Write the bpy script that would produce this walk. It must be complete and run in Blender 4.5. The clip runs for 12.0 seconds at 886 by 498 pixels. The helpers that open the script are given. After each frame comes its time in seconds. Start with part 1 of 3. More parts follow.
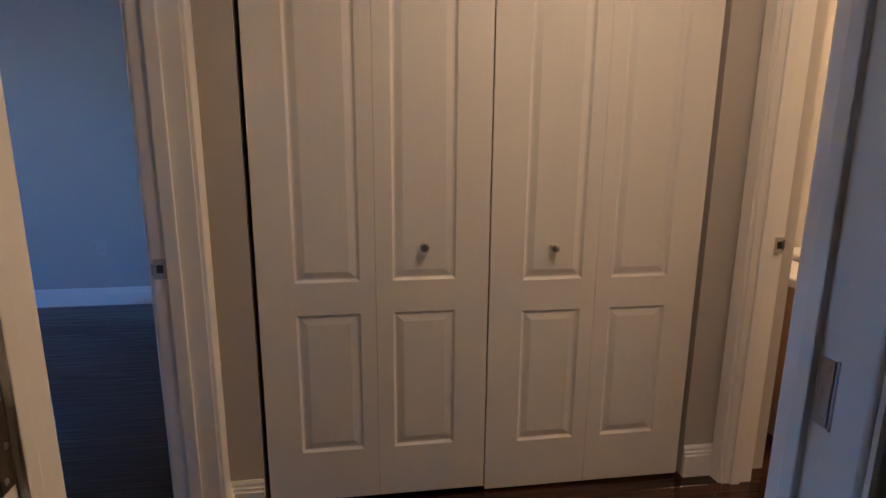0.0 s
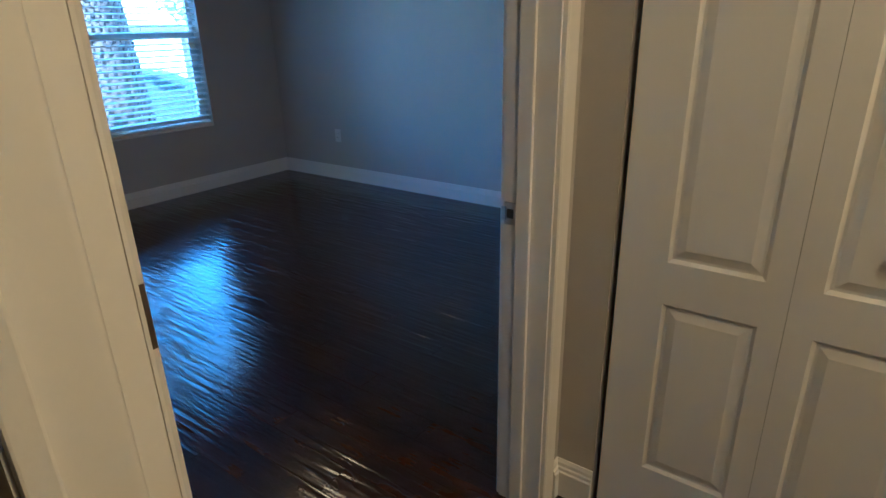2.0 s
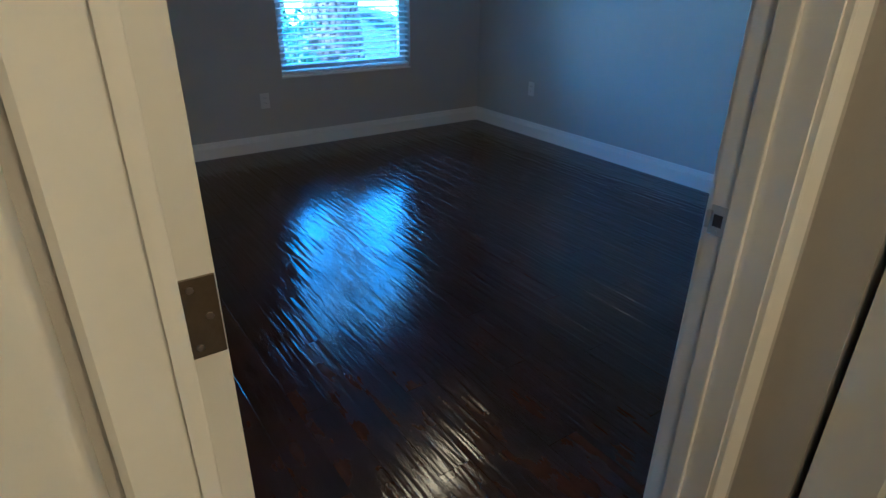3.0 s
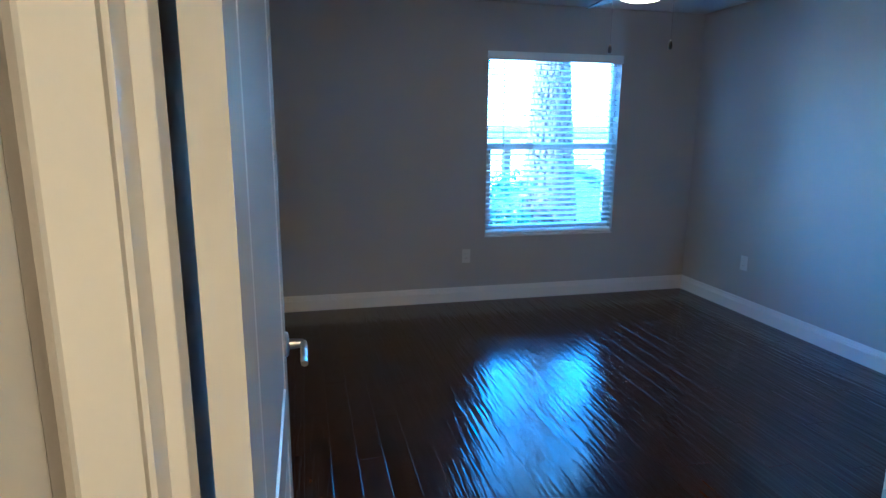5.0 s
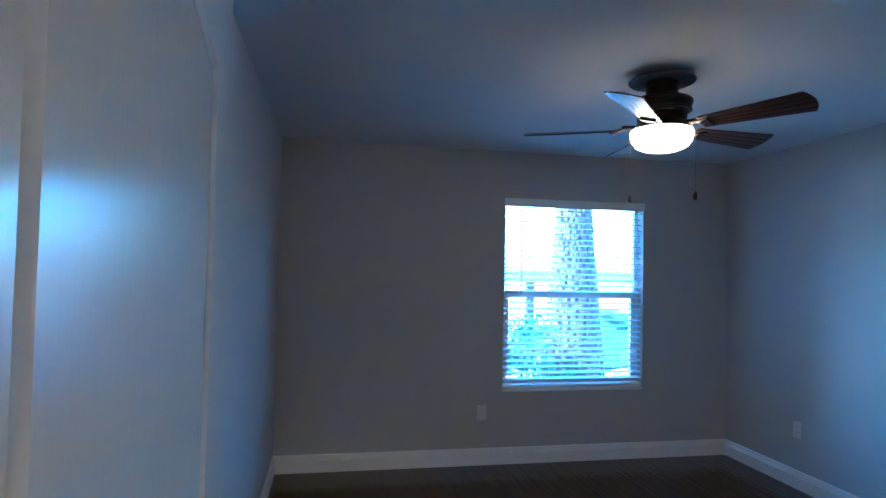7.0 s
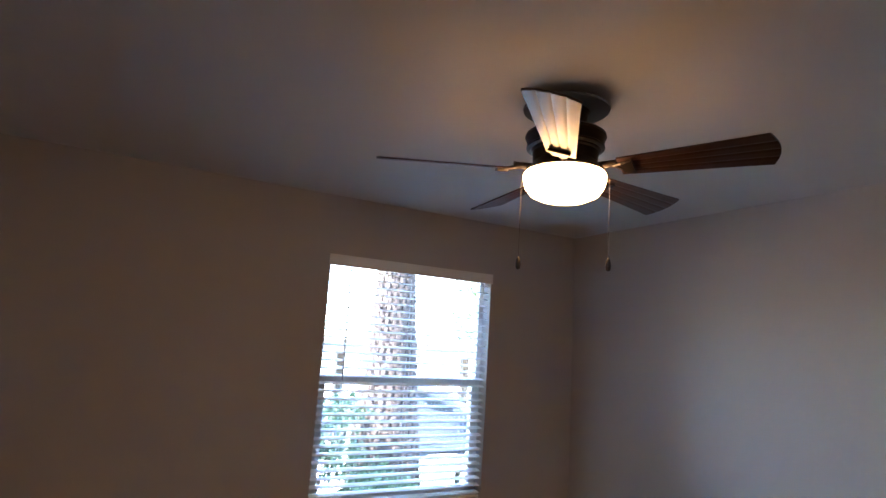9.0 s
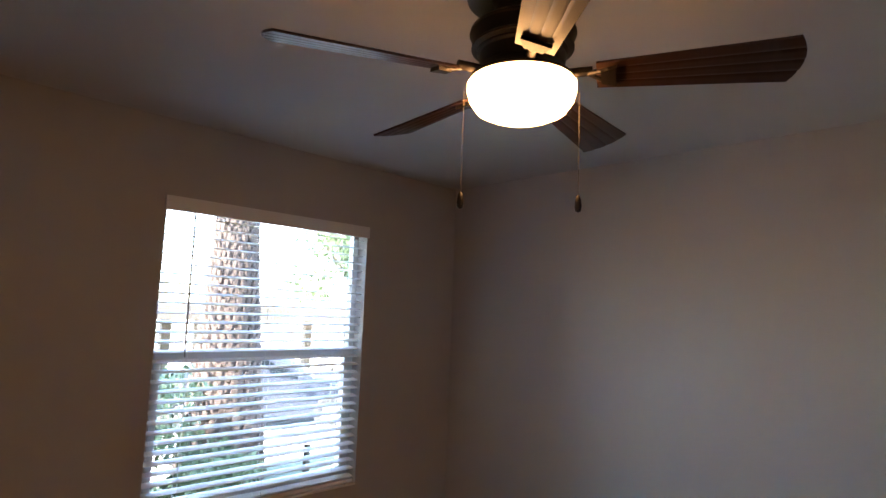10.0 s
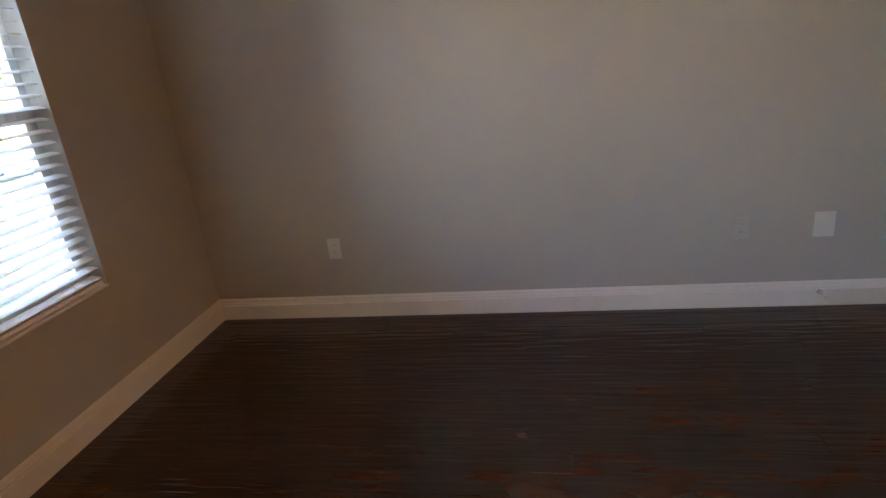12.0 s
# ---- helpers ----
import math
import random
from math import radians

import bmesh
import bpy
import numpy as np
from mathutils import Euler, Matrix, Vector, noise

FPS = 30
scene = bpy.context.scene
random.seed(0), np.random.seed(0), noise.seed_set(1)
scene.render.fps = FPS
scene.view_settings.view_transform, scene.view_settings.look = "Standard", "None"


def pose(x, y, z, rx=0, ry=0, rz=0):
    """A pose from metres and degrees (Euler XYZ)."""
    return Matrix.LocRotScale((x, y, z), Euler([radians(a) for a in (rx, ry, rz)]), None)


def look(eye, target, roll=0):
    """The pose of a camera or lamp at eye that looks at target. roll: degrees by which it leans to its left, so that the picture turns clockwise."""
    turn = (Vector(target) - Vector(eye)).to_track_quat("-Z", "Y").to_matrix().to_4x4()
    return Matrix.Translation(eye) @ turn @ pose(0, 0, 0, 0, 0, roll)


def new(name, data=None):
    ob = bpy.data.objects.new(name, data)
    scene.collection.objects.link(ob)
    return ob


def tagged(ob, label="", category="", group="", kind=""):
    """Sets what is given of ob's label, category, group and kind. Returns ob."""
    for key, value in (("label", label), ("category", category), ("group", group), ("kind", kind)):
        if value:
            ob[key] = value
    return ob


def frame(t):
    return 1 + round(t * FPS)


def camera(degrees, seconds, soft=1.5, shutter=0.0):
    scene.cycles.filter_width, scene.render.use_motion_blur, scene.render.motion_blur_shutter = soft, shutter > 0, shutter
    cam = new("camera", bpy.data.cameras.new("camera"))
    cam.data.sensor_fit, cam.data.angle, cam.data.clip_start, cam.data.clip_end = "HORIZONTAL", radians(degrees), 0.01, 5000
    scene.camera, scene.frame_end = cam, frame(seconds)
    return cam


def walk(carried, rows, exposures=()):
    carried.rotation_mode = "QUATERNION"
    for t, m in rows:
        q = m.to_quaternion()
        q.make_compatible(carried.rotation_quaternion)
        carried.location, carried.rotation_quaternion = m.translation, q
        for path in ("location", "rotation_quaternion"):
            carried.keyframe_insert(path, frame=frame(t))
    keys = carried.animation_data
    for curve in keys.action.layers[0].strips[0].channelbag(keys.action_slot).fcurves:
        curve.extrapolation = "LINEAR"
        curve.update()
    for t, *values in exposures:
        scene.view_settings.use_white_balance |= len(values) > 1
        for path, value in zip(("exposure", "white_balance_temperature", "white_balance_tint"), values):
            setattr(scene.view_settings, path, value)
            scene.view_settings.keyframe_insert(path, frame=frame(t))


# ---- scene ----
cam = camera(74.6, 12.0)
PATH = [
    (0, (-4.242, -4.577, 1.32), (-2.313, -4.863, 0.875), 0.4),
    (0.5, (-4.121, -4.699, 1.322), (-2.188, -4.706, 0.806), -0.3),
    (1, (-3.973, -4.735, 1.337), (-2.058, -4.487, 0.82), -0.6),
    (1.5, (-3.815, -4.717, 1.343), (-1.989, -4.167, 0.74), -1.1),
    (2, (-3.746, -4.695, 1.328), (-2.246, -3.585, 0.61), -1.3),
    (2.5, (-3.656, -4.628, 1.31), (-2.458, -3.237, 0.515), -0.1),
    (3, (-3.545, -4.552, 1.307), (-2.515, -3.068, 0.448), 0.6),
    (3.2, (-3.505, -4.541, 1.312), (-2.595, -2.989, 0.438), 0.6),
    (4.8, (-3.378, -4.596, 1.415), (-2.904, -2.712, 0.94), 0.4),
    (5, (-3.377, -4.602, 1.431), (-2.925, -2.696, 1.029), 0.4),
    (5.5, (-3.365, -4.599, 1.456), (-2.95, -2.658, 1.216), 0.3),
    (6, (-3.341, -4.587, 1.457), (-2.958, -2.63, 1.303), 0.7),
    (6.5, (-3.301, -4.511, 1.468), (-2.94, -2.544, 1.441), 1.2),
    (8.5, (-3.022, -3.597, 1.545), (-2.337, -1.732, 1.769), 3.1),
    (9, (-3.016, -3.38, 1.554), (-2.064, -1.65, 1.872), 3.6),
    (9.5, (-2.923, -3.094, 1.566), (-1.737, -1.524, 1.924), 3.8),
    (10, (-2.896, -2.788, 1.556), (-1.49, -1.382, 1.77), 2.2),
    (10.5, (-2.845, -2.518, 1.465), (-1.265, -1.292, 1.471), 0.3),
    (11, (-2.771, -2.267, 1.417), (-1.032, -1.305, 1.19), -2.1),
    (11.5, (-2.814, -2.156, 1.37), (-0.989, -1.462, 0.939), -5.0),
    (12, (-2.827, -1.931, 1.391), (-0.978, -1.556, 0.726), -6.5),
]
EXPOSURES = [(0.0, 4.47, 3900, 10), (1.5, 4.62, 3750, -5), (2.5, 4.72, 3540, -8), (3.2, 4.72, 3440, -9), (4.8, 5.29, 3440, -5), (6.6, 5.22, 3260, -7), (8.4, 5.04, 4850, 12), (9.8, 4.82, 6100, 14), (10.5, 4.55, 6550, 16), (11.2, 4.58, 6750, 16), (12.0, 5.25, 6900, 13)]
walk(cam, [(t, look(eye, target, roll)) for t, eye, target, roll in PATH], EXPOSURES)

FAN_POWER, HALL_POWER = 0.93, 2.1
SLAT_TILT, BLADE_TILT = 11.0, -16.0

W = bpy.data.worlds.new("sky")
scene.world = W
W.use_nodes = True
wn = W.node_tree
wn.nodes.clear()
sky = wn.nodes.new("ShaderNodeTexSky")
sky.sky_type = "NISHITA"
sky.sun_disc = False
sky.sun_elevation = radians(51)
sky.sun_rotation = radians(261)
sky.ozone_density = 3.0
sky.dust_density = 1.2
bgn = wn.nodes.new("ShaderNodeBackground")
bgn.inputs["Strength"].default_value = 0.15
out = wn.nodes.new("ShaderNodeOutputWorld")
wn.links.new(sky.outputs[0], bgn.inputs[0])
wn.links.new(bgn.outputs[0], out.inputs[0])
sun_data = bpy.data.lights.new("sun", "SUN")
sun_data.energy, sun_data.angle, sun_data.color = 4.5, radians(0.5), (1.0, 0.95, 0.87)
sun = new("sun", sun_data)
sun.matrix_world = look((0, 0, 20), (0.62, 0.10, 20 - 0.78))
tagged(sun, "the sun", "sun", kind="structure")


# ------------------------------------------------------------ materials
def mat(name, color, rough=0.5, metal=0.0, vary=0.06, scale=6.0, fine=90.0, bump=0.05, coat=0.0,
        stretch=(1, 1, 1), spec=0.5):
    m = bpy.data.materials.new(name)
    m.use_nodes = True
    nt = m.node_tree
    p = nt.nodes["Principled BSDF"]
    p.inputs["Roughness"].default_value = rough
    p.inputs["Metallic"].default_value = metal
    p.inputs["Coat Weight"].default_value = coat
    p.inputs["Specular IOR Level"].default_value = spec
    geo = nt.nodes.new("ShaderNodeNewGeometry")
    mp = nt.nodes.new("ShaderNodeMapping")
    mp.inputs["Scale"].default_value = stretch
    nt.links.new(geo.outputs["Position"], mp.inputs[0])
    a = nt.nodes.new("ShaderNodeTexNoise")
    a.inputs["Scale"].default_value, a.inputs["Detail"].default_value = scale, 5
    b = nt.nodes.new("ShaderNodeTexNoise")
    b.inputs["Scale"].default_value, b.inputs["Detail"].default_value = fine, 4
    for n in (a, b):
        nt.links.new(mp.outputs[0], n.inputs["Vector"])
    mix = nt.nodes.new("ShaderNodeMix")
    mix.data_type = "RGBA"
    mix.inputs["A"].default_value = (*[c * (1 - vary) for c in color], 1)
    mix.inputs["B"].default_value = (*[min(1, c * (1 + vary)) for c in color], 1)
    av = nt.nodes.new("ShaderNodeMath")
    av.operation = "MULTIPLY_ADD"
    av.inputs[1].default_value, av.inputs[2].default_value = 0.6, 0.0
    nt.links.new(a.outputs["Fac"], av.inputs[0])
    add = nt.nodes.new("ShaderNodeMath")
    add.operation = "MULTIPLY_ADD"
    add.inputs[1].default_value = 0.4
    nt.links.new(b.outputs["Fac"], add.inputs[0])
    nt.links.new(av.outputs[0], add.inputs[2])
    nt.links.new(add.outputs[0], mix.inputs["Factor"])
    nt.links.new(mix.outputs["Result"], p.inputs["Base Color"])
    if bump:
        bp = nt.nodes.new("ShaderNodeBump")
        bp.inputs["Strength"].default_value = bump
        bp.inputs["Distance"].default_value = 0.004
        nt.links.new(b.outputs["Fac"], bp.inputs["Height"])
        nt.links.new(bp.outputs[0], p.inputs["Normal"])
    return m


def emitter(name, color, strength):
    m = bpy.data.materials.new(name)
    m.use_nodes = True
    p = m.node_tree.nodes["Principled BSDF"]
    p.inputs["Base Color"].default_value = (0.8, 0.78, 0.72, 1)
    p.inputs["Emission Color"].default_value = (*color, 1)
    p.inputs["Emission Strength"].default_value = strength
    return m


def glass(name):
    m = bpy.data.materials.new(name)
    m.use_nodes = True
    nt = m.node_tree
    nt.nodes.clear()
    tr = nt.nodes.new("ShaderNodeBsdfTransparent")
    tr.inputs[0].default_value = (0.93, 0.96, 0.95, 1)
    gl = nt.nodes.new("ShaderNodeBsdfGlossy")
    gl.inputs["Roughness"].default_value = 0.02
    fr = nt.nodes.new("ShaderNodeFresnel")
    fr.inputs[0].default_value = 1.32
    mx = nt.nodes.new("ShaderNodeMixShader")
    o = nt.nodes.new("ShaderNodeOutputMaterial")
    nt.links.new(fr.outputs[0], mx.inputs[0])
    nt.links.new(tr.outputs[0], mx.inputs[1])
    nt.links.new(gl.outputs[0], mx.inputs[2])
    nt.links.new(mx.outputs[0], o.inputs[0])
    return m


def plank_wood(name):
    """Dark hand-scraped laminate: streaky grain and shallow ridges along each board, satin finish."""
    m = bpy.data.materials.new(name)
    m.use_nodes = True
    nt = m.node_tree
    p = nt.nodes["Principled BSDF"]
    geo = nt.nodes.new("ShaderNodeNewGeometry")
    info = nt.nodes.new("ShaderNodeObjectInfo")
    off = nt.nodes.new("ShaderNodeVectorMath")
    off.operation = "MULTIPLY_ADD"
    off.inputs[1].default_value = (7.0, 13.0, 5.0)
    comb = nt.nodes.new("ShaderNodeCombineXYZ")
    for i in range(3):
        nt.links.new(info.outputs["Random"], comb.inputs[i])
    nt.links.new(comb.outputs[0], off.inputs[0])
    nt.links.new(geo.outputs["Position"], off.inputs[2])

    def tex(scale, detail, stretch):
        mp = nt.nodes.new("ShaderNodeMapping")
        mp.inputs["Scale"].default_value = stretch
        nt.links.new(off.outputs[0], mp.inputs[0])
        n = nt.nodes.new("ShaderNodeTexNoise")
        n.inputs["Scale"].default_value, n.inputs["Detail"].default_value = scale, detail
        nt.links.new(mp.outputs[0], n.inputs["Vector"])
        return n

    grain = tex(30.0, 6, (1.0, 0.14, 1.0))
    blotch = tex(11.0, 4, (1.0, 0.45, 1.0))
    ramp = nt.nodes.new("ShaderNodeValToRGB")
    el = ramp.color_ramp.elements
    el[0].position, el[0].color = 0.38, (*FLOOR_DARK, 1)
    el[1].position, el[1].color = 0.66, (*FLOOR_LIGHT, 1)
    mixf = nt.nodes.new("ShaderNodeMath")
    mixf.operation = "MULTIPLY_ADD"
    mixf.inputs[1].default_value = 0.24
    half = nt.nodes.new("ShaderNodeMath")
    half.operation = "MULTIPLY"
    half.inputs[1].default_value = 0.76
    nt.links.new(blotch.outputs["Fac"], half.inputs[0])
    nt.links.new(grain.outputs["Fac"], mixf.inputs[0])
    nt.links.new(half.outputs[0], mixf.inputs[2])
    nt.links.new(mixf.outputs[0], ramp.inputs[0])
    hsv = nt.nodes.new("ShaderNodeHueSaturation")
    val = nt.nodes.new("ShaderNodeMapRange")
    val.inputs["To Min"].default_value, val.inputs["To Max"].default_value = 0.85, 1.2
    nt.links.new(info.outputs["Random"], val.inputs[0])
    nt.links.new(val.outputs[0], hsv.inputs["Value"])
    nt.links.new(ramp.outputs[0], hsv.inputs["Color"])
    nt.links.new(hsv.outputs[0], p.inputs["Base Color"])
    p.inputs["Specular IOR Level"].default_value = 0.5
    p.inputs["Coat Weight"].default_value, p.inputs["Coat Roughness"].default_value = 0.10, 0.08
    # scraped ripples run across and along the boards
    wave = tex(44.0, 1, (1.0, 0.07, 1.0))
    rmap = nt.nodes.new("ShaderNodeMapRange")
    rmap.inputs["To Min"].default_value, rmap.inputs["To Max"].default_value = 0.10, 0.21
    nt.links.new(grain.outputs["Fac"], rmap.inputs[0])
    nt.links.new(rmap.outputs[0], p.inputs["Roughness"])
    bp = nt.nodes.new("ShaderNodeBump")
    bp.inputs["Strength"].default_value, bp.inputs["Distance"].default_value = 0.78, 0.0050
    patch = tex(7.0, 2, (1.0, 0.5, 1.0))
    deep = nt.nodes.new("ShaderNodeMapRange")
    deep.inputs["From Min"].default_value, deep.inputs["From Max"].default_value = 0.35, 0.65
    deep.inputs["To Min"].default_value, deep.inputs["To Max"].default_value = 0.7, 1.0
    nt.links.new(patch.outputs["Fac"], deep.inputs[0])
    ridge = nt.nodes.new("ShaderNodeMath")
    ridge.operation = "MULTIPLY"
    nt.links.new(wave.outputs["Fac"], ridge.inputs[0])
    nt.links.new(deep.outputs[0], ridge.inputs[1])
    nt.links.new(ridge.outputs[0], bp.inputs["Height"])
    nt.links.new(bp.outputs[0], p.inputs["Normal"])
    return m


FLOOR_DARK = (0.014, 0.0056, 0.0030)
FLOOR_LIGHT = (0.056, 0.0195, 0.0088)
WALL = mat("wall_paint", (0.50, 0.475, 0.445), 0.7, vary=0.04, scale=1.6, fine=150, bump=0.22)
CEIL = mat("ceiling_paint", (0.64, 0.62, 0.595), 0.85, vary=0.03, scale=1.5, fine=140, bump=0.25)
TRIM = mat("white_trim_paint", (0.83, 0.81, 0.78), 0.30, vary=0.03, scale=4, fine=160, bump=0.04)
DOORP = mat("white_door_paint", (0.80, 0.78, 0.745), 0.22, vary=0.03, scale=5, fine=70, bump=0.10, stretch=(1, 1, 0.08))
PLANK = plank_wood("dark_scraped_wood")
SUBFLOOR = mat("dark_joint", (0.008, 0.006, 0.005), 0.8, bump=0)
NICKEL = mat("satin_nickel", (0.55, 0.53, 0.50), 0.28, 1.0, vary=0.08, fine=300, bump=0.02)
AGED = mat("aged_bronze_metal", (0.16, 0.13, 0.09), 0.45, 0.8, vary=0.25, scale=30, fine=200, bump=0.08)
BRONZE = mat("dark_bronze", (0.028, 0.022, 0.018), 0.38, 0.6, vary=0.2, scale=20, fine=150, bump=0.03)
BLADE = mat("dark_walnut_blade", (0.055, 0.024, 0.013), 0.35, vary=0.35, scale=9, fine=60, bump=0.03)
# near black: the closet's shade put into its wall colour
CLOSET_SHADE = mat("closet_shade_black", (0.01, 0.01, 0.01), 0.9, bump=0)
PLASTIC = mat("white_plastic", (0.72, 0.70, 0.66), 0.35, vary=0.02, bump=0)
GREIGE = mat("greige_plastic", (0.545, 0.52, 0.49), 0.4, vary=0.03, bump=0)
SLOT = mat("black_slot", (0.02, 0.02, 0.02), 0.6, bump=0)
SLAT = mat("white_blind_slat", (0.87, 0.87, 0.86), 0.38, vary=0.02, scale=8, fine=80, bump=0.02, stretch=(0.1, 1, 1))
VINYL = mat("white_window_vinyl", (0.70, 0.70, 0.69), 0.35, vary=0.03, bump=0.01)
RUBBER = mat("black_rubber", (0.02, 0.02, 0.02), 0.7, bump=0.02)
GLASS = glass("window_glass")
FANLIGHT = emitter("lit_frosted_glass", (1.0, 0.50, 0.17), FAN_POWER)
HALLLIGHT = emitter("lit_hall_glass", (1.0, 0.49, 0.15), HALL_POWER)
BATHLIGHT = emitter("lit_bathroom_glass", (1.0, 0.46, 0.12), HALL_POWER * 3)


# ------------------------------------------------------------ builders
def box(bm, x0, x1, y0, y1, z0, z1):
    vs = [bm.verts.new((x, y, z)) for x in (x0, x1) for y in (y0, y1) for z in (z0, z1)]
    for f in ((0, 1, 3, 2), (4, 6, 7, 5), (0, 4, 5, 1), (2, 3, 7, 6), (0, 2, 6, 4), (1, 5, 7, 3)):
        bm.faces.new([vs[i] for i in f])
    return vs


def bevelled(x0, x1, y0, y1, z0, z1, w=0.003, seg=2):
    bm = bmesh.new()
    box(bm, x0, x1, y0, y1, z0, z1)
    bmesh.ops.bevel(bm, geom=bm.edges[:], offset=w, segments=seg, affect="EDGES", profile=0.6)
    return bm


def lathe(bm, profile, cx=0, cy=0, seg=40):
    """A solid of revolution about z from (radius, height) pairs."""
    rings = []
    for r, z in profile:
        if r < 1e-6:
            rings.append([bm.verts.new((cx, cy, z))])
        else:
            rings.append([bm.verts.new((cx + r * math.cos(2 * math.pi * i / seg), cy + r * math.sin(2 * math.pi * i / seg), z)) for i in range(seg)])
    for a, b in zip(rings, rings[1:]):
        for i in range(seg):
            j = (i + 1) % seg
            if len(a) == 1 and len(b) == 1:
                continue
            if len(a) == 1:
                bm.faces.new((a[0], b[j], b[i]))
            elif len(b) == 1:
                bm.faces.new((a[i], a[j], b[0]))
            else:
                bm.faces.new((a[i], a[j], b[j], b[i]))
    return bm


def tube(bm, a, b, r, seg=10):
    a, b = Vector(a), Vector(b)
    q = (b - a).to_track_quat("Z", "Y").to_matrix()
    ring = []
    for p in (a, b):
        ring.append([bm.verts.new(p + q @ Vector((r * math.cos(2 * math.pi * i / seg), r * math.sin(2 * math.pi * i / seg), 0))) for i in range(seg)])
    for i in range(seg):
        j = (i + 1) % seg
        bm.faces.new((ring[0][i], ring[0][j], ring[1][j], ring[1][i]))
    bm.faces.new(ring[0][::-1])
    bm.faces.new(ring[1])
    return bm


def mesh_of(name, bm, material, smooth=None):
    bmesh.ops.recalc_face_normals(bm, faces=bm.faces)
    me = bpy.data.meshes.new(name)
    bm.to_mesh(me)
    bm.free()
    me.materials.append(material)
    if smooth:
        me.shade_smooth()
        me.set_sharp_from_angle(angle=radians(smooth))
    return me


def part(name, bm, material, parent, label="", smooth=None):
    ob = new(name, mesh_of(name, bm, material, smooth))
    ob.parent = parent
    if label:
        tagged(ob, label)
    return ob


def thing(name, label, category, at=(0, 0, 0), group="", kind=""):
    ob = new(name)
    ob.location = at
    return tagged(ob, label, category, group, kind)


def solid(name, bm, material, label, category, kind="structure", smooth=None, group=""):
    return tagged(new(name, mesh_of(name, bm, material, smooth)), label, category, group, kind)


def boxes(*bs):
    bm = bmesh.new()
    for b in bs:
        box(bm, *b)
    return bm


def swept(bm, profile, path_a, path_b, out):
    """A straight moulding: profile of (out, up) pairs swept from a to b; out is the horizontal way it stands off the wall."""
    a, b, o = Vector(path_a), Vector(path_b), Vector(out)
    rings = [[bm.verts.new(p + o * u + Vector((0, 0, v))) for u, v in profile] for p in (a, b)]
    n = len(profile)
    for i in range(n):
        j = (i + 1) % n
        bm.faces.new((rings[0][i], rings[0][j], rings[1][j], rings[1][i]))
    bm.faces.new(rings[0][::-1])
    bm.faces.new(rings[1])
    return bm


# ------------------------------------------------------------ plan
XL, YS, H = -3.615, -3.998, 2.41          # bedroom's west wall, south wall, ceiling
YH = -4.13                               # hall side of the doorway wall
XC, YR = -2.436, -5.885                   # closet front, hall's other side wall
XD0, XD1 = -3.70, -3.572                  # wall with the doorway that the walk comes from
DL, DR, DH = -3.503, -2.550, 2.05         # bedroom doorway
WX0, WX1, WZ0, WZ1 = -1.927, -0.756, 0.556, 2.035
BY0, BY1 = -5.760, -4.242                # closet opening
T = 0.15

solid("wall_north", boxes((XL - T, WX0, 0, T, 0, H), (WX1, T, 0, T, 0, H), (WX0, WX1, 0, T, 0, WZ0), (WX0, WX1, 0, T, WZ1, H)), WALL,
      "greige painted drywall wall with a window opening", "wall")
solid("wall_east", boxes((0, T, YS - T, 0, 0, H)), WALL, "greige painted plain drywall wall", "wall")
solid("wall_west", boxes((XL - T, XL, YS, 0, 0, H)), WALL, "greige painted plain drywall wall behind the open door", "wall")
solid("wall_south", boxes((XL - T, DL - 0.02, YH, YS, 0, H), (DR + 0.02, 0, YH, YS, 0, H), (DL - 0.02, DR + 0.02, YH, YS, DH + 0.02, H)), WALL,
      "greige painted drywall wall with the bedroom doorway", "wall")
solid("wall_closet", boxes((XC, XC + 0.11, BY1, YH, 0, H), (XC, XC + 0.11, YR, BY0, 0, H), (XC, XC + 0.11, BY0, BY1, 2.06, H)), WALL,
      "greige painted drywall wall round the closet opening", "wall")
# closet interior in painted-on shade, so the door gaps read black
solid("wall_closet_inside", boxes((XC + 0.75, XC + 0.85, -6.0, YH, 0, H), (XC + 0.11, XC + 0.75, -6.0, YR, 0, H)), CLOSET_SHADE, "back of the closet, painted black to stand in for its shade", "wall")
BX0, BX1 = -3.32, -2.507                 # bathroom doorway
solid("wall_bathroom", boxes((XD0, BX0 - 0.02, YR - 0.115, YR, 0, H), (BX1 + 0.02, XC, YR - 0.115, YR, 0, H), (BX0 - 0.02, BX1 + 0.02, YR - 0.115, YR, DH + 0.02, H)), WALL,
      "greige painted drywall wall with the bathroom doorway", "wall")
EY0, EY1 = -5.165, -4.226                  # doorway that the walk comes from
solid("wall_entry", boxes((XD0, XD1, EY1 + 0.074, YH, 0, H), (XD0, XD1, YR, EY0 - 0.074, 0, H), (XD0, XD1, EY0 - 0.074, EY1 + 0.074, DH + 0.02, H)), WALL,
      "greige painted drywall wall with a doorway", "wall")
solid("wall_room_behind", boxes((-7.2, -7.1, -7, -3, 0, H), (-7.1, XD0, -3.1, -3.0, 0, H), (-7.1, XD0, -7.0, -6.9, 0, H), (XL - T - 0.12, XL - T, YH, -3.0, 0, H), (XD0 - 0.02, XD0, -6.9, YR - 0.115, 0, H)), WALL,
      "plain greige walls of the room behind", "wall")
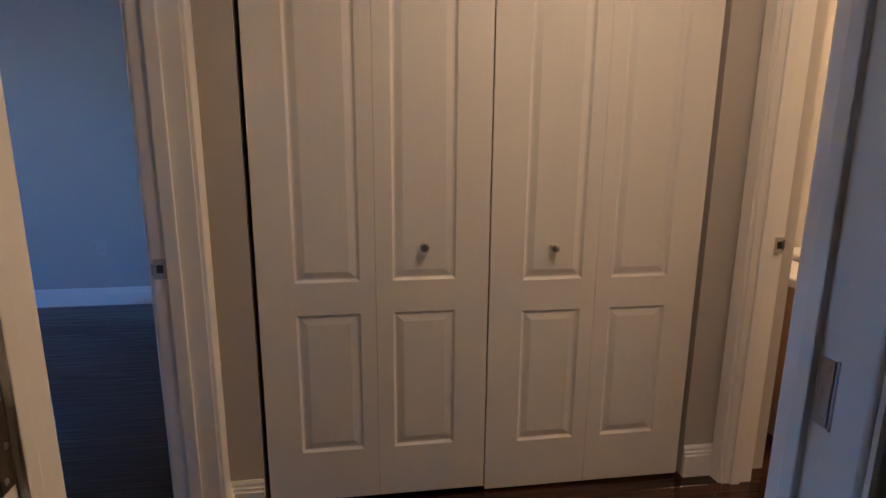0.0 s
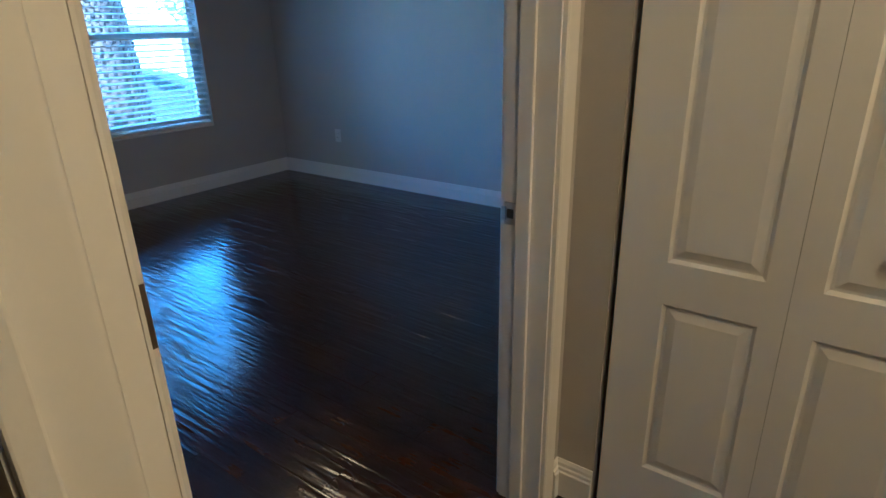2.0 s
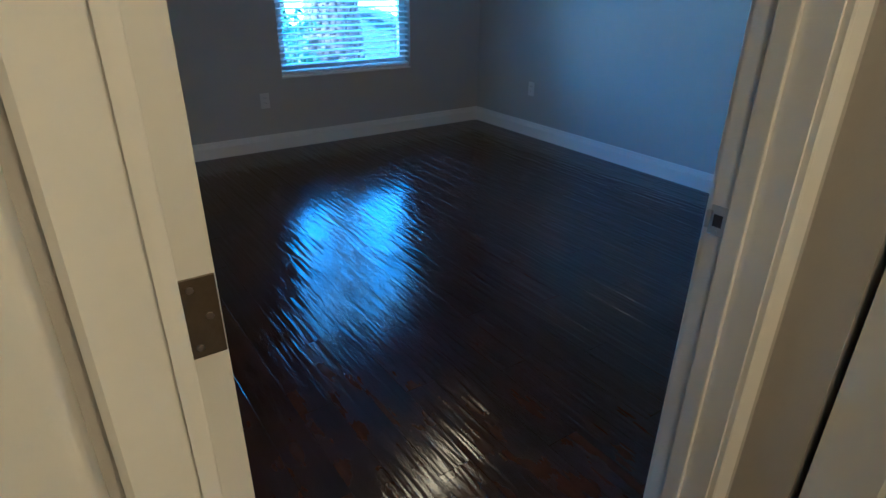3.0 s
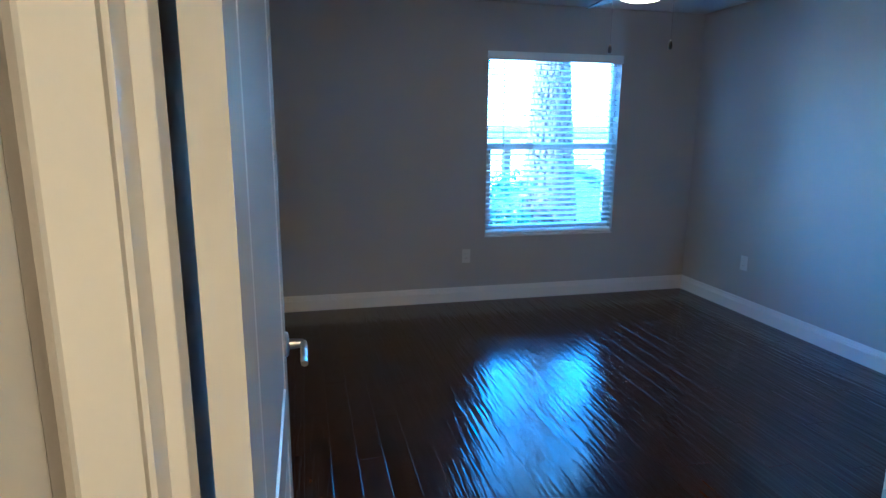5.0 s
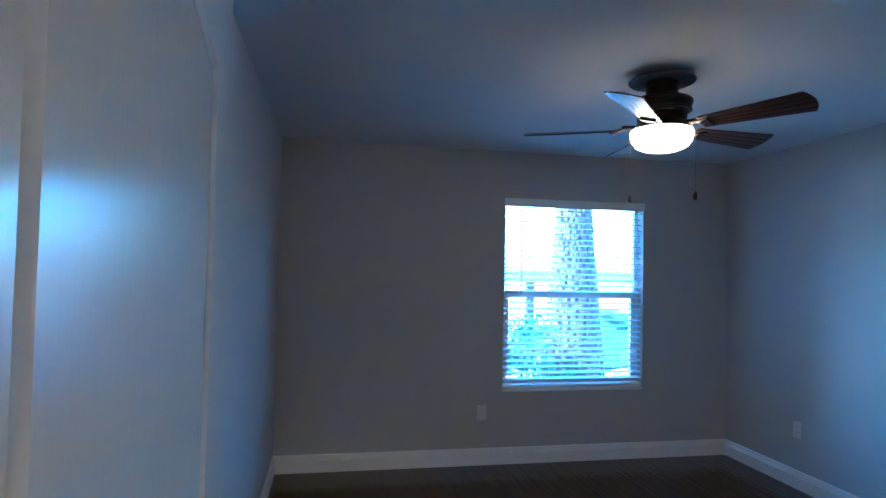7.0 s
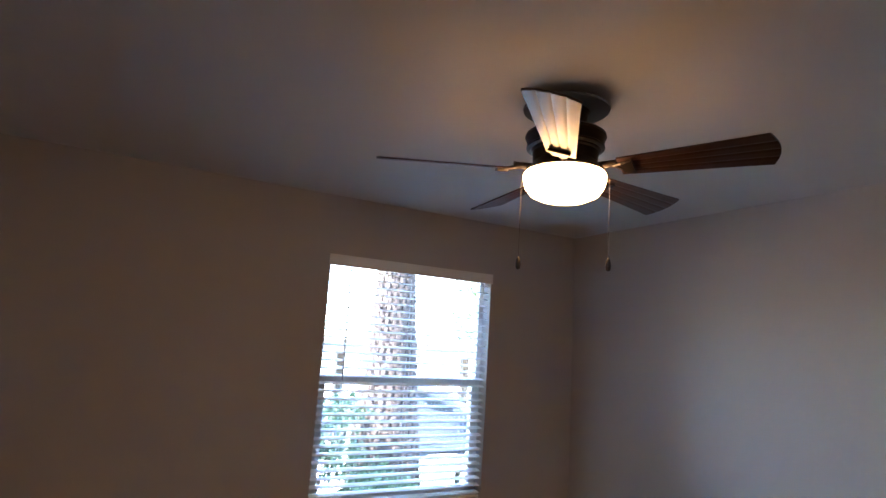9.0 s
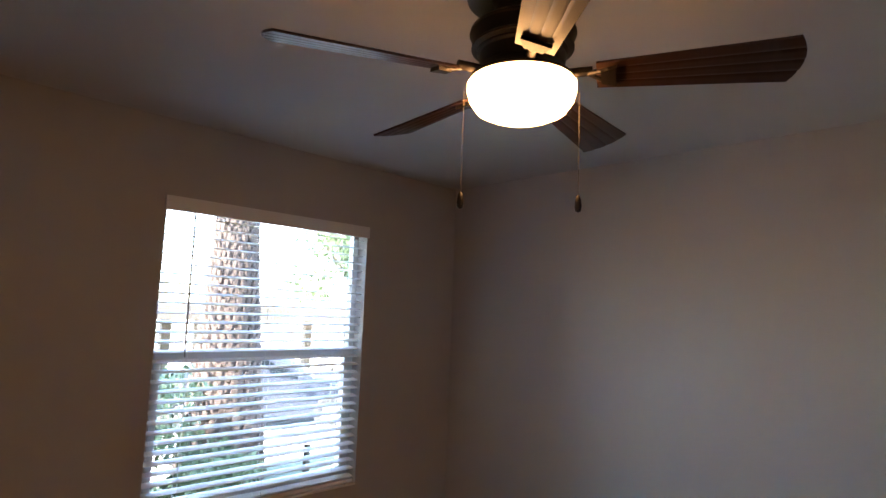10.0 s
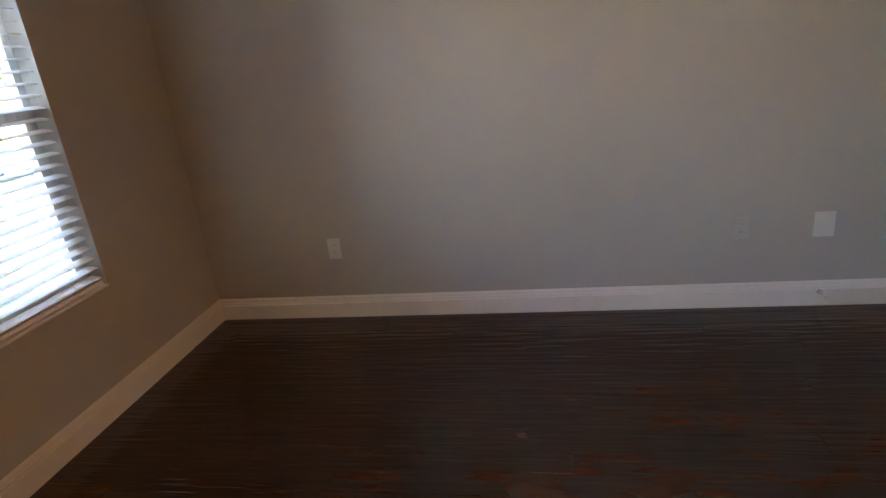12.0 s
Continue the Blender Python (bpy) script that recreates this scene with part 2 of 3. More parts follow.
solid("wall_bathroom_inside", boxes((-4.0, -3.9, -8.1, YR - 0.115, 0, H), (-1.7, -1.6, -8.1, YR - 0.115, 0, H), (-3.9, -1.7, -8.1, -8.0, 0, H), (XC, -1.7, -6.1, YR - 0.115, 0, H)), WALL,
      "plain warm-lit bathroom walls", "wall")
solid("ceiling", boxes((-7.2, 0.5, -8.2, 0.5, H, H + 0.2)), CEIL, "matt off-white textured ceiling", "ceiling")


# baseboards
BASE = [(0, 0), (0.016, 0), (0.016, 0.086), (0.0115, 0.090), (0.0115, 0.100), (0.0075, 0.104), (0.0075, 0.115), (0.003, 0.126), (0, 0.126)]


def baseboard(a, b, out, label="white painted baseboard with a stepped top"):
    bm = bmesh.new()
    swept(bm, BASE, (*a, 0.0), (*b, 0.0), (*out, 0))
    return solid("baseboard", bm, TRIM, label, "baseboard")


baseboard((XL, 0), (0, 0), (0, -1))
baseboard((0, 0), (0, YS), (-1, 0))
baseboard((XL, 0), (XL, YS), (1, 0))
baseboard((0, YS), (DR + 0.08, YS), (0, 1))
baseboard((XC, YH), (XC, BY1), (-1, 0))
baseboard((XC, BY0), (XC, YR), (-1, 0))
baseboard((XC, YH), (DR + 0.075, YH), (0, -1))
baseboard((XD1, YH), (DL - 0.058, YH), (0, -1))


# ------------------------------------------------------------ doorways
# bedroom doorway: jambs, stops and hall-side casing
trim = thing("door_frame_bedroom", "white painted door frame with moulded casing", "door frame", kind="structure")
part("left_jamb", boxes((DL - 0.02, DL, YH, YS, 0, DH)), TRIM, trim)
part("left_stop", bevelled(DL, DL + 0.016, YH + 0.030, YH + 0.070, 0, DH, 0.002), TRIM, trim)
part("right_jamb", boxes((DR, DR + 0.02, YH, YS, 0, DH)), TRIM, trim)
part("right_stop", bevelled(DR - 0.011, DR, YH + 0.054, YH + 0.092, 0, DH, 0.003), TRIM, trim)
part("head_jamb", boxes((DL - 0.02, DR + 0.02, YH, YS, DH, DH + 0.02)), TRIM, trim)
part("head_stop", bevelled(DL, DR, YH + 0.026, YH + 0.062, DH - 0.011, DH, 0.003), TRIM, trim)
CAS = [(0.000, 0.011), (0.006, 0.014), (0.012, 0.012), (0.018, 0.013), (0.040, 0.016), (0.052, 0.016), (0.057, 0.010), (0.057, 0.0), (0, 0)]


def casing(name, a, b, across, out, parent, prof=CAS):
    """A moulded casing leg or head: profile of (across, out) pairs from a to b."""
    a, b, c, o = Vector(a), Vector(b), Vector(across), Vector(out)
    bm = bmesh.new()
    rings = [[bm.verts.new(p + c * u + o * v) for u, v in prof] for p in (a, b)]
    n = len(prof)
    for i in range(n):
        j = (i + 1) % n
        bm.faces.new((rings[0][i], rings[0][j], rings[1][j], rings[1][i]))
    bm.faces.new(rings[0][::-1])
    bm.faces.new(rings[1])
    return part(name, bm, TRIM, parent, smooth=25)


CASL = [(0.0, 0.0), (0.0, 0.010), (0.0045, 0.010), (0.005, 0.003), (0.0068, 0.003), (0.0072, 0.013), (0.012, 0.0145), (0.052, 0.0165), (0.058, 0.012), (0.058, 0.0)]
casing("left_casing", (DL, YH, 0), (DL, YH, DH + 0.05), (-1, 0, 0), (0, -1, 0), trim, CASL)
casing("right_casing", (DR + 0.006, YH, 0), (DR + 0.006, YH, DH + 0.06), (1, 0, 0), (0, -1, 0), trim)
casing("head_casing", (DL, YH, DH + 0.006), (DR + 0.006, YH, DH + 0.006), (0, 0, 1), (0, -1, 0), trim)
casing("right_casing_inside", (DR + 0.006, YS, 0), (DR + 0.006, YS, DH + 0.06), (1, 0, 0), (0, 1, 0), trim)
casing("head_casing_inside", (DL, YS, DH + 0.006), (DR + 0.006, YS, DH + 0.006), (0, 0, 1), (0, 1, 0), trim)


def strike(name, x, y, z, face, lip, label):
    """Strike plate on a jamb: face is the way it looks along x, lip the way its lip bends along y."""
    s = thing(name, label, "strike plate", (x, y, z))
    bm = bevelled(-0.0015, 0.0015, -0.017, 0.017, -0.029, 0.029, 0.001, 1)
    box(bm, 0.0 if face > 0 else -0.006, 0.006 if face > 0 else 0.0, 0.014 * lip - 0.002, 0.014 * lip + 0.008 * lip, -0.017, 0.017) if lip > 0 else box(bm, 0.0 if face > 0 else -0.006, 0.006 if face > 0 else 0.0, 0.014 * lip + 0.008 * lip, 0.014 * lip + 0.002, -0.017, 0.017)
    part("plate", bm, NICKEL, s)
    part("latch_hole", boxes((face * 0.0016 - 0.0004, face * 0.0016 + 0.0004, -0.009, 0.009, -0.012, 0.012)), SLOT, s, "dark latch hole")
    for dz in (-0.022, 0.022):
        bm = bmesh.new()
        tube(bm, (face * 0.0012, 0, dz), (face * 0.0024, 0, dz), 0.0035, 12)
        part("screw", bm, NICKEL, s)
    return s


strike("strike_plate", DR - 0.0016, -4.019, 0.893, -1, 1, "satin nickel strike plate on the white door jamb")


# ------------------------------------------------------------ panelled doors
def panel_door_face(bm, at, w, h, cols, rows, arch=0.0):
    """Moulded front of a door. at(u, v, d) places a point at width u, height v and depth d; cols and rows are the panels' spans."""
    us = sorted({0, w, *[c for p in cols for c in p]})
    vs = sorted({0, h, *[r for p in rows for r in p]})

    def quad(pts):
        bm.faces.new([bm.verts.new(at(*p)) for p in pts])

    for u0, u1 in zip(us, us[1:]):
        for v0, v1 in zip(vs, vs[1:]):
            if (u0, u1) in cols and (v0, v1) in rows:
                top = arch if (v0, v1) == rows[-1] else 0.0

                def loop(d, dep):
                    pts = [(u0 + d, v0 + d, dep), (u1 - d, v0 + d, dep)]
                    n = 16 if top else 1
                    for k in range(n + 1):
                        s = k / n
                        uu = (u1 - d) + (u0 - u1 + 2 * d) * s
                        pts.append((uu, v1 - d - top * (1 - math.sin(math.pi * s)) if d > 0 else v1, dep))
                    return pts

                first = loop(0.0, 0.0)
                loops = [first, loop(0.0015, 0.0), loop(0.010, 0.0075), loop(0.016, 0.0075), loop(0.036, 0.0015)]
                made = [[bm.verts.new(at(*p)) for p in l] for l in loops]
                for a, b in zip(made, made[1:]):
                    for i in range(len(a)):
                        j = (i + 1) % len(a)
                        bm.faces.new((a[i], a[j], b[j], b[i]))
                bm.faces.new(made[-1])
            else:
                quad(((u0, v0, 0), (u1, v0, 0), (u1, v1, 0), (u0, v1, 0)))
    bmesh.ops.remove_doubles(bm, verts=bm.verts, dist=0.0002)


ROWS = [(0.181, 0.671), (0.775, 1.86)]
LEAF = 0.3685


def bifold(y_hi, z_low, knob_leaf):
    """A pair of hinged leaves that hangs from y_hi towards lower y."""
    d = thing("bifold_door", "white moulded two-panel bifold closet door, shut", "closet door", (XC + 0.002, y_hi, z_low), group="closet doors")
    for k in range(2):
        y0 = -k * (LEAF + 0.001)
        cols = [(0.112, 0.320)] if k == 0 else [(0.052, 0.260)]
        bm = bmesh.new()
        panel_door_face(bm, lambda u, v, dep: (dep, y0 - u, v), LEAF, 2.02, cols, ROWS)
        box(bm, 0.012, 0.032, y0 - LEAF, y0, 0, 2.02)
        for u in (0, LEAF):
            vs = [bm.verts.new(p) for p in ((0, y0 - u, 0), (0, y0 - u, 2.02), (0.012, y0 - u, 2.02), (0.012, y0 - u, 0))]
            bm.faces.new(vs)
        vs = [bm.verts.new(p) for p in ((0, y0, 0), (0, y0 - LEAF, 0), (0.012, y0 - LEAF, 0), (0.012, y0, 0))]
        bm.faces.new(vs)
        leaf = part("leaf", bm, DOORP, d)
        if k == knob_leaf:
            u = 0.155 if k == 1 else 0.212
            bm = bmesh.new()
            lathe(bm, [(0.0, 0.0), (0.011, 0.0), (0.010, 0.003), (0.006, 0.006), (0.006, 0.013), (0.012, 0.018), (0.0150, 0.024), (0.0135, 0.030), (0.007, 0.033), (0.0, 0.0335)], seg=24)
            bmesh.ops.transform(bm, matrix=pose(0.001, y0 - u, 0.889, 0, -90, 0), verts=bm.verts)
            part("knob", bm, NICKEL, leaf, "round satin nickel knob", smooth=40)
    return d


bifold(BY1 - 0.017, 0.026, 1)
bifold(BY1 - 0.017 - 2 * LEAF - 0.006, 0.012, 0)

# bedroom door, open along the west wall
door = thing("bedroom_door", "white moulded panel door standing open beside the wall", "door", (-3.481, -4.02, 0.012))
DW, DT, DHH = 0.914, 0.038, 2.025
bm = bmesh.new()
DOOR_ROWS = [(0.195, 0.676), (0.795, 1.925)]
dcols = [(0.125, 0.789)]
panel_door_face(bm, lambda u, v, dep: (DT - dep, u, v), DW, DHH, dcols, DOOR_ROWS, 0.09)
panel_door_face(bm, lambda u, v, dep: (dep, u, v), DW, DHH, dcols, DOOR_ROWS, 0.09)
for y in (0, DW):
    bm.faces.new([bm.verts.new(p) for p in ((0, y, 0), (DT, y, 0), (DT, y, DHH), (0, y, DHH))])
for z in (0, DHH):
    bm.faces.new([bm.verts.new(p) for p in ((0, 0, z), (DT, 0, z), (DT, DW, z), (0, DW, z))])
part("slab", bm, DOORP, door)


def lever(parent, x, y, z, s):
    """Lever handle; s is the way it stands off the door along x."""
    bm = bmesh.new()
    lathe(bm, [(0, 0), (0.032, 0), (0.032, 0.004), (0.028, 0.009), (0.013, 0.012), (0.011, 0.045), (0.0, 0.047)], seg=28)
    bmesh.ops.transform(bm, matrix=pose(x, y, z, 0, 90 * s, 0), verts=bm.verts)
    l = part("lever_handle", bm, NICKEL, parent, "satin nickel lever handle", smooth=40)
    bm = bmesh.new()
    pts = [(0.0, 0.0), (-0.030, 0.004), (-0.060, 0.004), (-0.090, -0.004), (-0.112, -0.010)]
    for (a0, b0), (a1, b1) in zip(pts, pts[1:]):
        tube(bm, (x + s * 0.046, y + a0, z + b0), (x + s * 0.048, y + a1, z + b1), 0.0085, 12)
    part("grip", bm, NICKEL, l, smooth=50)


lever(door, DT, DW - 0.065, 0.89, 1)
lever(door, 0, DW - 0.065, 0.89, -1)
for hz in (0.22, 0.944, 1.78):
    bm = bevelled(0.0, DT - 0.001, -0.0025, 0.0, hz, hz + 0.089, 0.001, 1)
    hg = part("hinge", bm, AGED, door, "aged bronze butt hinge leaf")
    for i, (sx, sz) in enumerate(((0.012, 0.012), (0.026, 0.045), (0.012, 0.077))):
        bm = bmesh.new()
        tube(bm, (sx, -0.002, hz + sz), (sx, -0.0038, hz + sz), 0.0038, 12)
        part("screw", bm, NICKEL, hg)
    bm = bmesh.new()
    tube(bm, (-0.004, 0.0, hz - 0.002), (-0.004, 0.0, hz + 0.091), 0.006, 14)
    part("knuckle", bm, AGED, hg, smooth=40)
    part("jamb_leaf", boxes((-0.020, -0.004, -0.0022, 0.0, hz, hz + 0.089)), AGED, hg)

# the doorway that the walk comes through, and the bathroom doorway
trim = thing("door_frame_entry", "white painted door frame with worn hinge plates", "door frame", kind="structure")
for s, y, end, st in ((1, EY1, -3.570, -3.660), (-1, EY0, -3.552, -3.616)):
    a, b = sorted((y, y + s * 0.075))
    part("jamb", bevelled(XD0 - 0.004, end, a, b, 0, DH, 0.010, 3), TRIM, trim, smooth=40)
    a, b = sorted((y + s * 0.002, y - s * 0.011))
    part("stop", bevelled(st, st + 0.026, a, b, 0, DH, 0.003), TRIM, trim)
    casing("casing", (XD0, y + s * 0.006, 0), (XD0, y + s * 0.006, DH + 0.06), (0, s, 0), (-1, 0, 0), trim)
part("head_jamb", boxes((XD0, XD1, EY0 - 0.02, EY1 + 0.02, DH, DH + 0.02)), TRIM, trim)


def hinge_plate(x, y, z, s, material, label):
    h = thing("hinge_plate", label, "hinge", (x, y, z), group="hinge plates")
    a, b = sorted((0.0, -s * 0.0025))
    part("leaf", bevelled(-0.024, 0.0, a, b, 0, 0.092, 0.001, 1), material, h)
    for sx, sz in ((-0.016, 0.012), (-0.008, 0.046), (-0.016, 0.080)):
        bm = bmesh.new()
        tube(bm, (sx, -s * 0.002, sz), (sx, -s * 0.0036, sz), 0.0038, 12)
        part("screw", bm, NICKEL, h)
    bm = bmesh.new()
    tube(bm, (-0.0265, s * 0.002, -0.002), (-0.0265, s * 0.002, 0.094), 0.0035, 12)
    part("knuckle", bm, material, h, smooth=40)


hinge_plate(-3.664, EY1, 0.955, 1, AGED, "aged bronze hinge leaf on the white jamb")
hinge_plate(-3.621, EY0, 0.932, -1, NICKEL, "grey metal hinge leaf on the white jamb")

trim = thing("door_frame_bathroom", "white painted bathroom door frame", "door frame", kind="structure")
part("far_jamb", boxes((BX1, BX1 + 0.02, YR - 0.115, YR, 0, DH)), TRIM, trim)
part("far_stop", bevelled(BX1 - 0.011, BX1, YR - 0.062, YR - 0.026, 0, DH, 0.003), TRIM, trim)
part("near_jamb", boxes((BX0 - 0.02, BX0, YR - 0.115, YR, 0, DH)), TRIM, trim)
part("head_jamb", boxes((BX0 - 0.02, BX1 + 0.02, YR - 0.115, YR, DH, DH + 0.02)), TRIM, trim)
casing("far_casing", (BX1 + 0.006, YR, 0), (BX1 + 0.006, YR, DH + 0.06), (1, 0, 0), (0, 1, 0), trim)
casing("near_casing", (BX0 - 0.006, YR, 0), (BX0 - 0.006, YR, DH + 0.06), (-1, 0, 0), (0, 1, 0), trim)
casing("head_casing", (BX0, YR, DH + 0.006), (BX1, YR, DH + 0.006), (0, 0, 1), (0, 1, 0), trim)
strike("strike_plate", BX1 - 0.0016, YR - 0.098, 0.903, -1, -1, "satin nickel strike plate on the bathroom jamb")

# bathroom vanity just inside
v = thing("bathroom_vanity", "wooden bathroom vanity with a white rounded top", "vanity", (-2.05, -6.75, 0))
part("cabinet", bevelled(-0.30, 0.30, -0.45, 0.45, 0, 0.66, 0.004), mat("vanity_wood", (0.34, 0.20, 0.10), 0.4, vary=0.2, stretch=(1, 1, 0.1)), v)
part("countertop", bevelled(-0.33, 0.33, -0.47, 0.47, 0.66, 0.70, 0.012, 3), PLASTIC, v)
part("basin_rim", bevelled(-0.24, 0.22, -0.25, 0.25, 0.70, 0.73, 0.012, 3), PLASTIC, v)

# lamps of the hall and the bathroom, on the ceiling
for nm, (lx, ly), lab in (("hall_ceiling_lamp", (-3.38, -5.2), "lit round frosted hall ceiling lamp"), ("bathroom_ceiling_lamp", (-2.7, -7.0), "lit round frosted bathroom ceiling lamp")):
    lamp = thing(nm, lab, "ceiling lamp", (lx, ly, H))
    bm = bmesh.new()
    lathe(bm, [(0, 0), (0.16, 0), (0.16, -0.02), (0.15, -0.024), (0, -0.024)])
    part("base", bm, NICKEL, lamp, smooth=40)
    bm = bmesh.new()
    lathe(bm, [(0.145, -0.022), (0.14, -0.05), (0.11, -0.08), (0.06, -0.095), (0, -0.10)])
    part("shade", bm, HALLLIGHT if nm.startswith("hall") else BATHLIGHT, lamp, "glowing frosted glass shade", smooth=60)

# ------------------------------------------------------------ window
win = thing("window_1", "white single-hung window with clear panes", "window", kind="structure")
fy0, fy1 = 0.085, 0.125
part("window_frame", boxes((WX0, WX0 + 0.035, fy0, fy1, WZ0, WZ1), (WX1 - 0.035, WX1, fy0, fy1, WZ0, WZ1), (WX0 + 0.035, WX1 - 0.035, fy0, fy1, WZ0, WZ0 + 0.04), (WX0 + 0.035, WX1 - 0.035, fy0, fy1, WZ1 - 0.04, WZ1)), VINYL, win)
ZM = 1.30
part("meeting_rail", bevelled(WX0 + 0.035, WX1 - 0.035, fy0 - 0.012, fy1 - 0.004, ZM - 0.022, ZM + 0.022, 0.004), VINYL, win)
part("lower_sash", boxes((WX0 + 0.035, WX0 + 0.065, fy0 - 0.01, fy1 - 0.01, WZ0 + 0.04, ZM - 0.022), (WX1 - 0.065, WX1 - 0.035, fy0 - 0.01, fy1 - 0.01, WZ0 + 0.04, ZM - 0.022), (WX0 + 0.065, WX1 - 0.065, fy0 - 0.01, fy1 - 0.01, WZ0 + 0.04, WZ0 + 0.075)), VINYL, win)
part("upper_pane", boxes((WX0 + 0.035, WX1 - 0.035, 0.108, 0.111, ZM + 0.022, WZ1 - 0.04)), GLASS, win).visible_shadow = False
part("lower_pane", boxes((WX0 + 0.065, WX1 - 0.065, 0.094, 0.097, WZ0 + 0.075, ZM - 0.022)), GLASS, win).visible_shadow = False
part("window_sill", bevelled(WX0 - 0.002, WX1 + 0.002, -0.005, 0.085, WZ0 - 0.010, WZ0 + 0.002, 0.003), TRIM, win, "thin white painted sill")

blind = thing("window_blind", "white horizontal slat blind, lowered with open slats", "blind", kind="")
part("valance", bevelled(WX0 - 0.006, WX1 + 0.006, -0.016, -0.003, 1.978, 2.045, 0.003), SLAT, blind)
part("headrail", bevelled(WX0 + 0.008, WX1 - 0.008, 0.005, 0.06, 1.985, 2.03, 0.003), SLAT, blind)
sw, pitch = 0.050, 0.0455
bm = bmesh.new()
for s0, s1 in ((-1, 1),):
    xs = (WX0 + 0.008, WX1 - 0.008)
    ring = []
    for x in xs:
        r = []
        for k in range(7):
            a = -0.5 + k / 6
            r.append(bm.verts.new((x, 0.036 + a * sw, 0.0022 * (1 - 4 * a * a))))
        for k in range(6, -1, -1):
            a = -0.5 + k / 6
            r.append(bm.verts.new((x, 0.036 + a * sw, 0.0022 * (1 - 4 * a * a) - 0.0026)))
        ring.append(r)
    n = len(ring[0])
    for i in range(n):
        j = (i + 1) % n
        bm.faces.new((ring[0][i], ring[0][j], ring[1][j], ring[1][i]))
    bm.faces.new(ring[0][::-1])
    bm.faces.new(ring[1])
slat_mesh = mesh_of("slat", bm, SLAT, smooth=50)
zs = WZ0 + 0.040
while zs < 1.97:
    s = new("slat", slat_mesh)
    s.parent = blind
    s.matrix_basis = Matrix.Translation((0, 0.036, zs)) @ pose(0, 0, 0, SLAT_TILT + random.uniform(-1.2, 1.2), 0, 0) @ Matrix.Translation((0, -0.036, 0))
    zs += pitch
part("bottom_rail", bevelled(WX0 + 0.008, WX1 - 0.008, 0.011, 0.061, WZ0 + 0.006, WZ0 + 0.024, 0.004), SLAT, blind)
for cx in (WX0 + 0.16, WX1 - 0.16, (WX0 + WX1) / 2):
    for cy in (0.010, 0.062):
        bm = bmesh.new()
        tube(bm, (cx, cy, WZ0 + 0.02), (cx, cy, 1.99), 0.0011, 6)
        part("ladder_cord", bm, SLAT, blind)
bm = bmesh.new()
tube(bm, (WX0 + 0.14, -0.004, 1.30), (WX0 + 0.14, 0.004, 1.98), 0.0042, 8)
part("tilt_wand", bm, mat("grey_wand", (0.28, 0.27, 0.25), 0.3, bump=0), blind, "slim tilt wand", smooth=40)

# ------------------------------------------------------------ ceiling fan
FX, FY = -1.757, -1.909
fan = thing("ceiling_fan", "dark bronze ceiling fan with five wooden blades and lit bowl", "ceiling fan", (FX, FY, 2.44))
# grey disc on a short stem, modelled for the motor's shadow on the ceiling
bm = bmesh.new()
lathe(bm, [(0, -0.010), (0.048, -0.010), (0.048, -0.064), (0.140, -0.066), (0.147, -0.070), (0.146, -0.076), (0, -0.078)], seg=56)
part("ceiling_shadow_disc", bm, mat("fan_shadow_grey", (0.15, 0.155, 0.165), 0.7, vary=0.06, bump=0.02), fan, "round grey disc that stands in for the fan's shadow on the ceiling", smooth=35)
bm = bmesh.new()
lathe(bm, [(0, -0.074), (0.074, -0.074), (0.080, -0.082), (0.072, -0.098), (0.068, -0.158), (0, -0.158)])
part("canopy", bm, BRONZE, fan, smooth=35)
bm = bmesh.new()
lathe(bm, [(0, -0.150), (0.095, -0.150), (0.122, -0.154), (0.135, -0.164), (0.137, -0.174), (0.132, -0.184), (0.127, -0.204), (0.131, -0.208), (0.131, -0.213), (0.122, -0.218), (0.0, -0.220)])
part("motor_housing", bm, BRONZE, fan, smooth=35)
bm = bmesh.new()
lathe(bm, [(0, -0.21), (0.114, -0.21), (0.117, -0.216), (0.117, -0.222), (0.111, -0.228), (0.108, -0.262), (0.118, -0.278), (0.132, -0.290), (0.134, -0.298), (0, -0.30)])
part("light_fitter", bm, BRONZE, fan, smooth=35)
bm = bmesh.new()
lathe(bm, [(0.132, -0.298), (0.1385, -0.306), (0.1385, -0.322), (0.132, -0.348), (0.114, -0.373), (0.084, -0.387), (0.045, -0.394), (0, -0.396)], seg=56)
part("glass_bowl", bm, FANLIGHT, fan, "glowing frosted glass bowl", smooth=60)


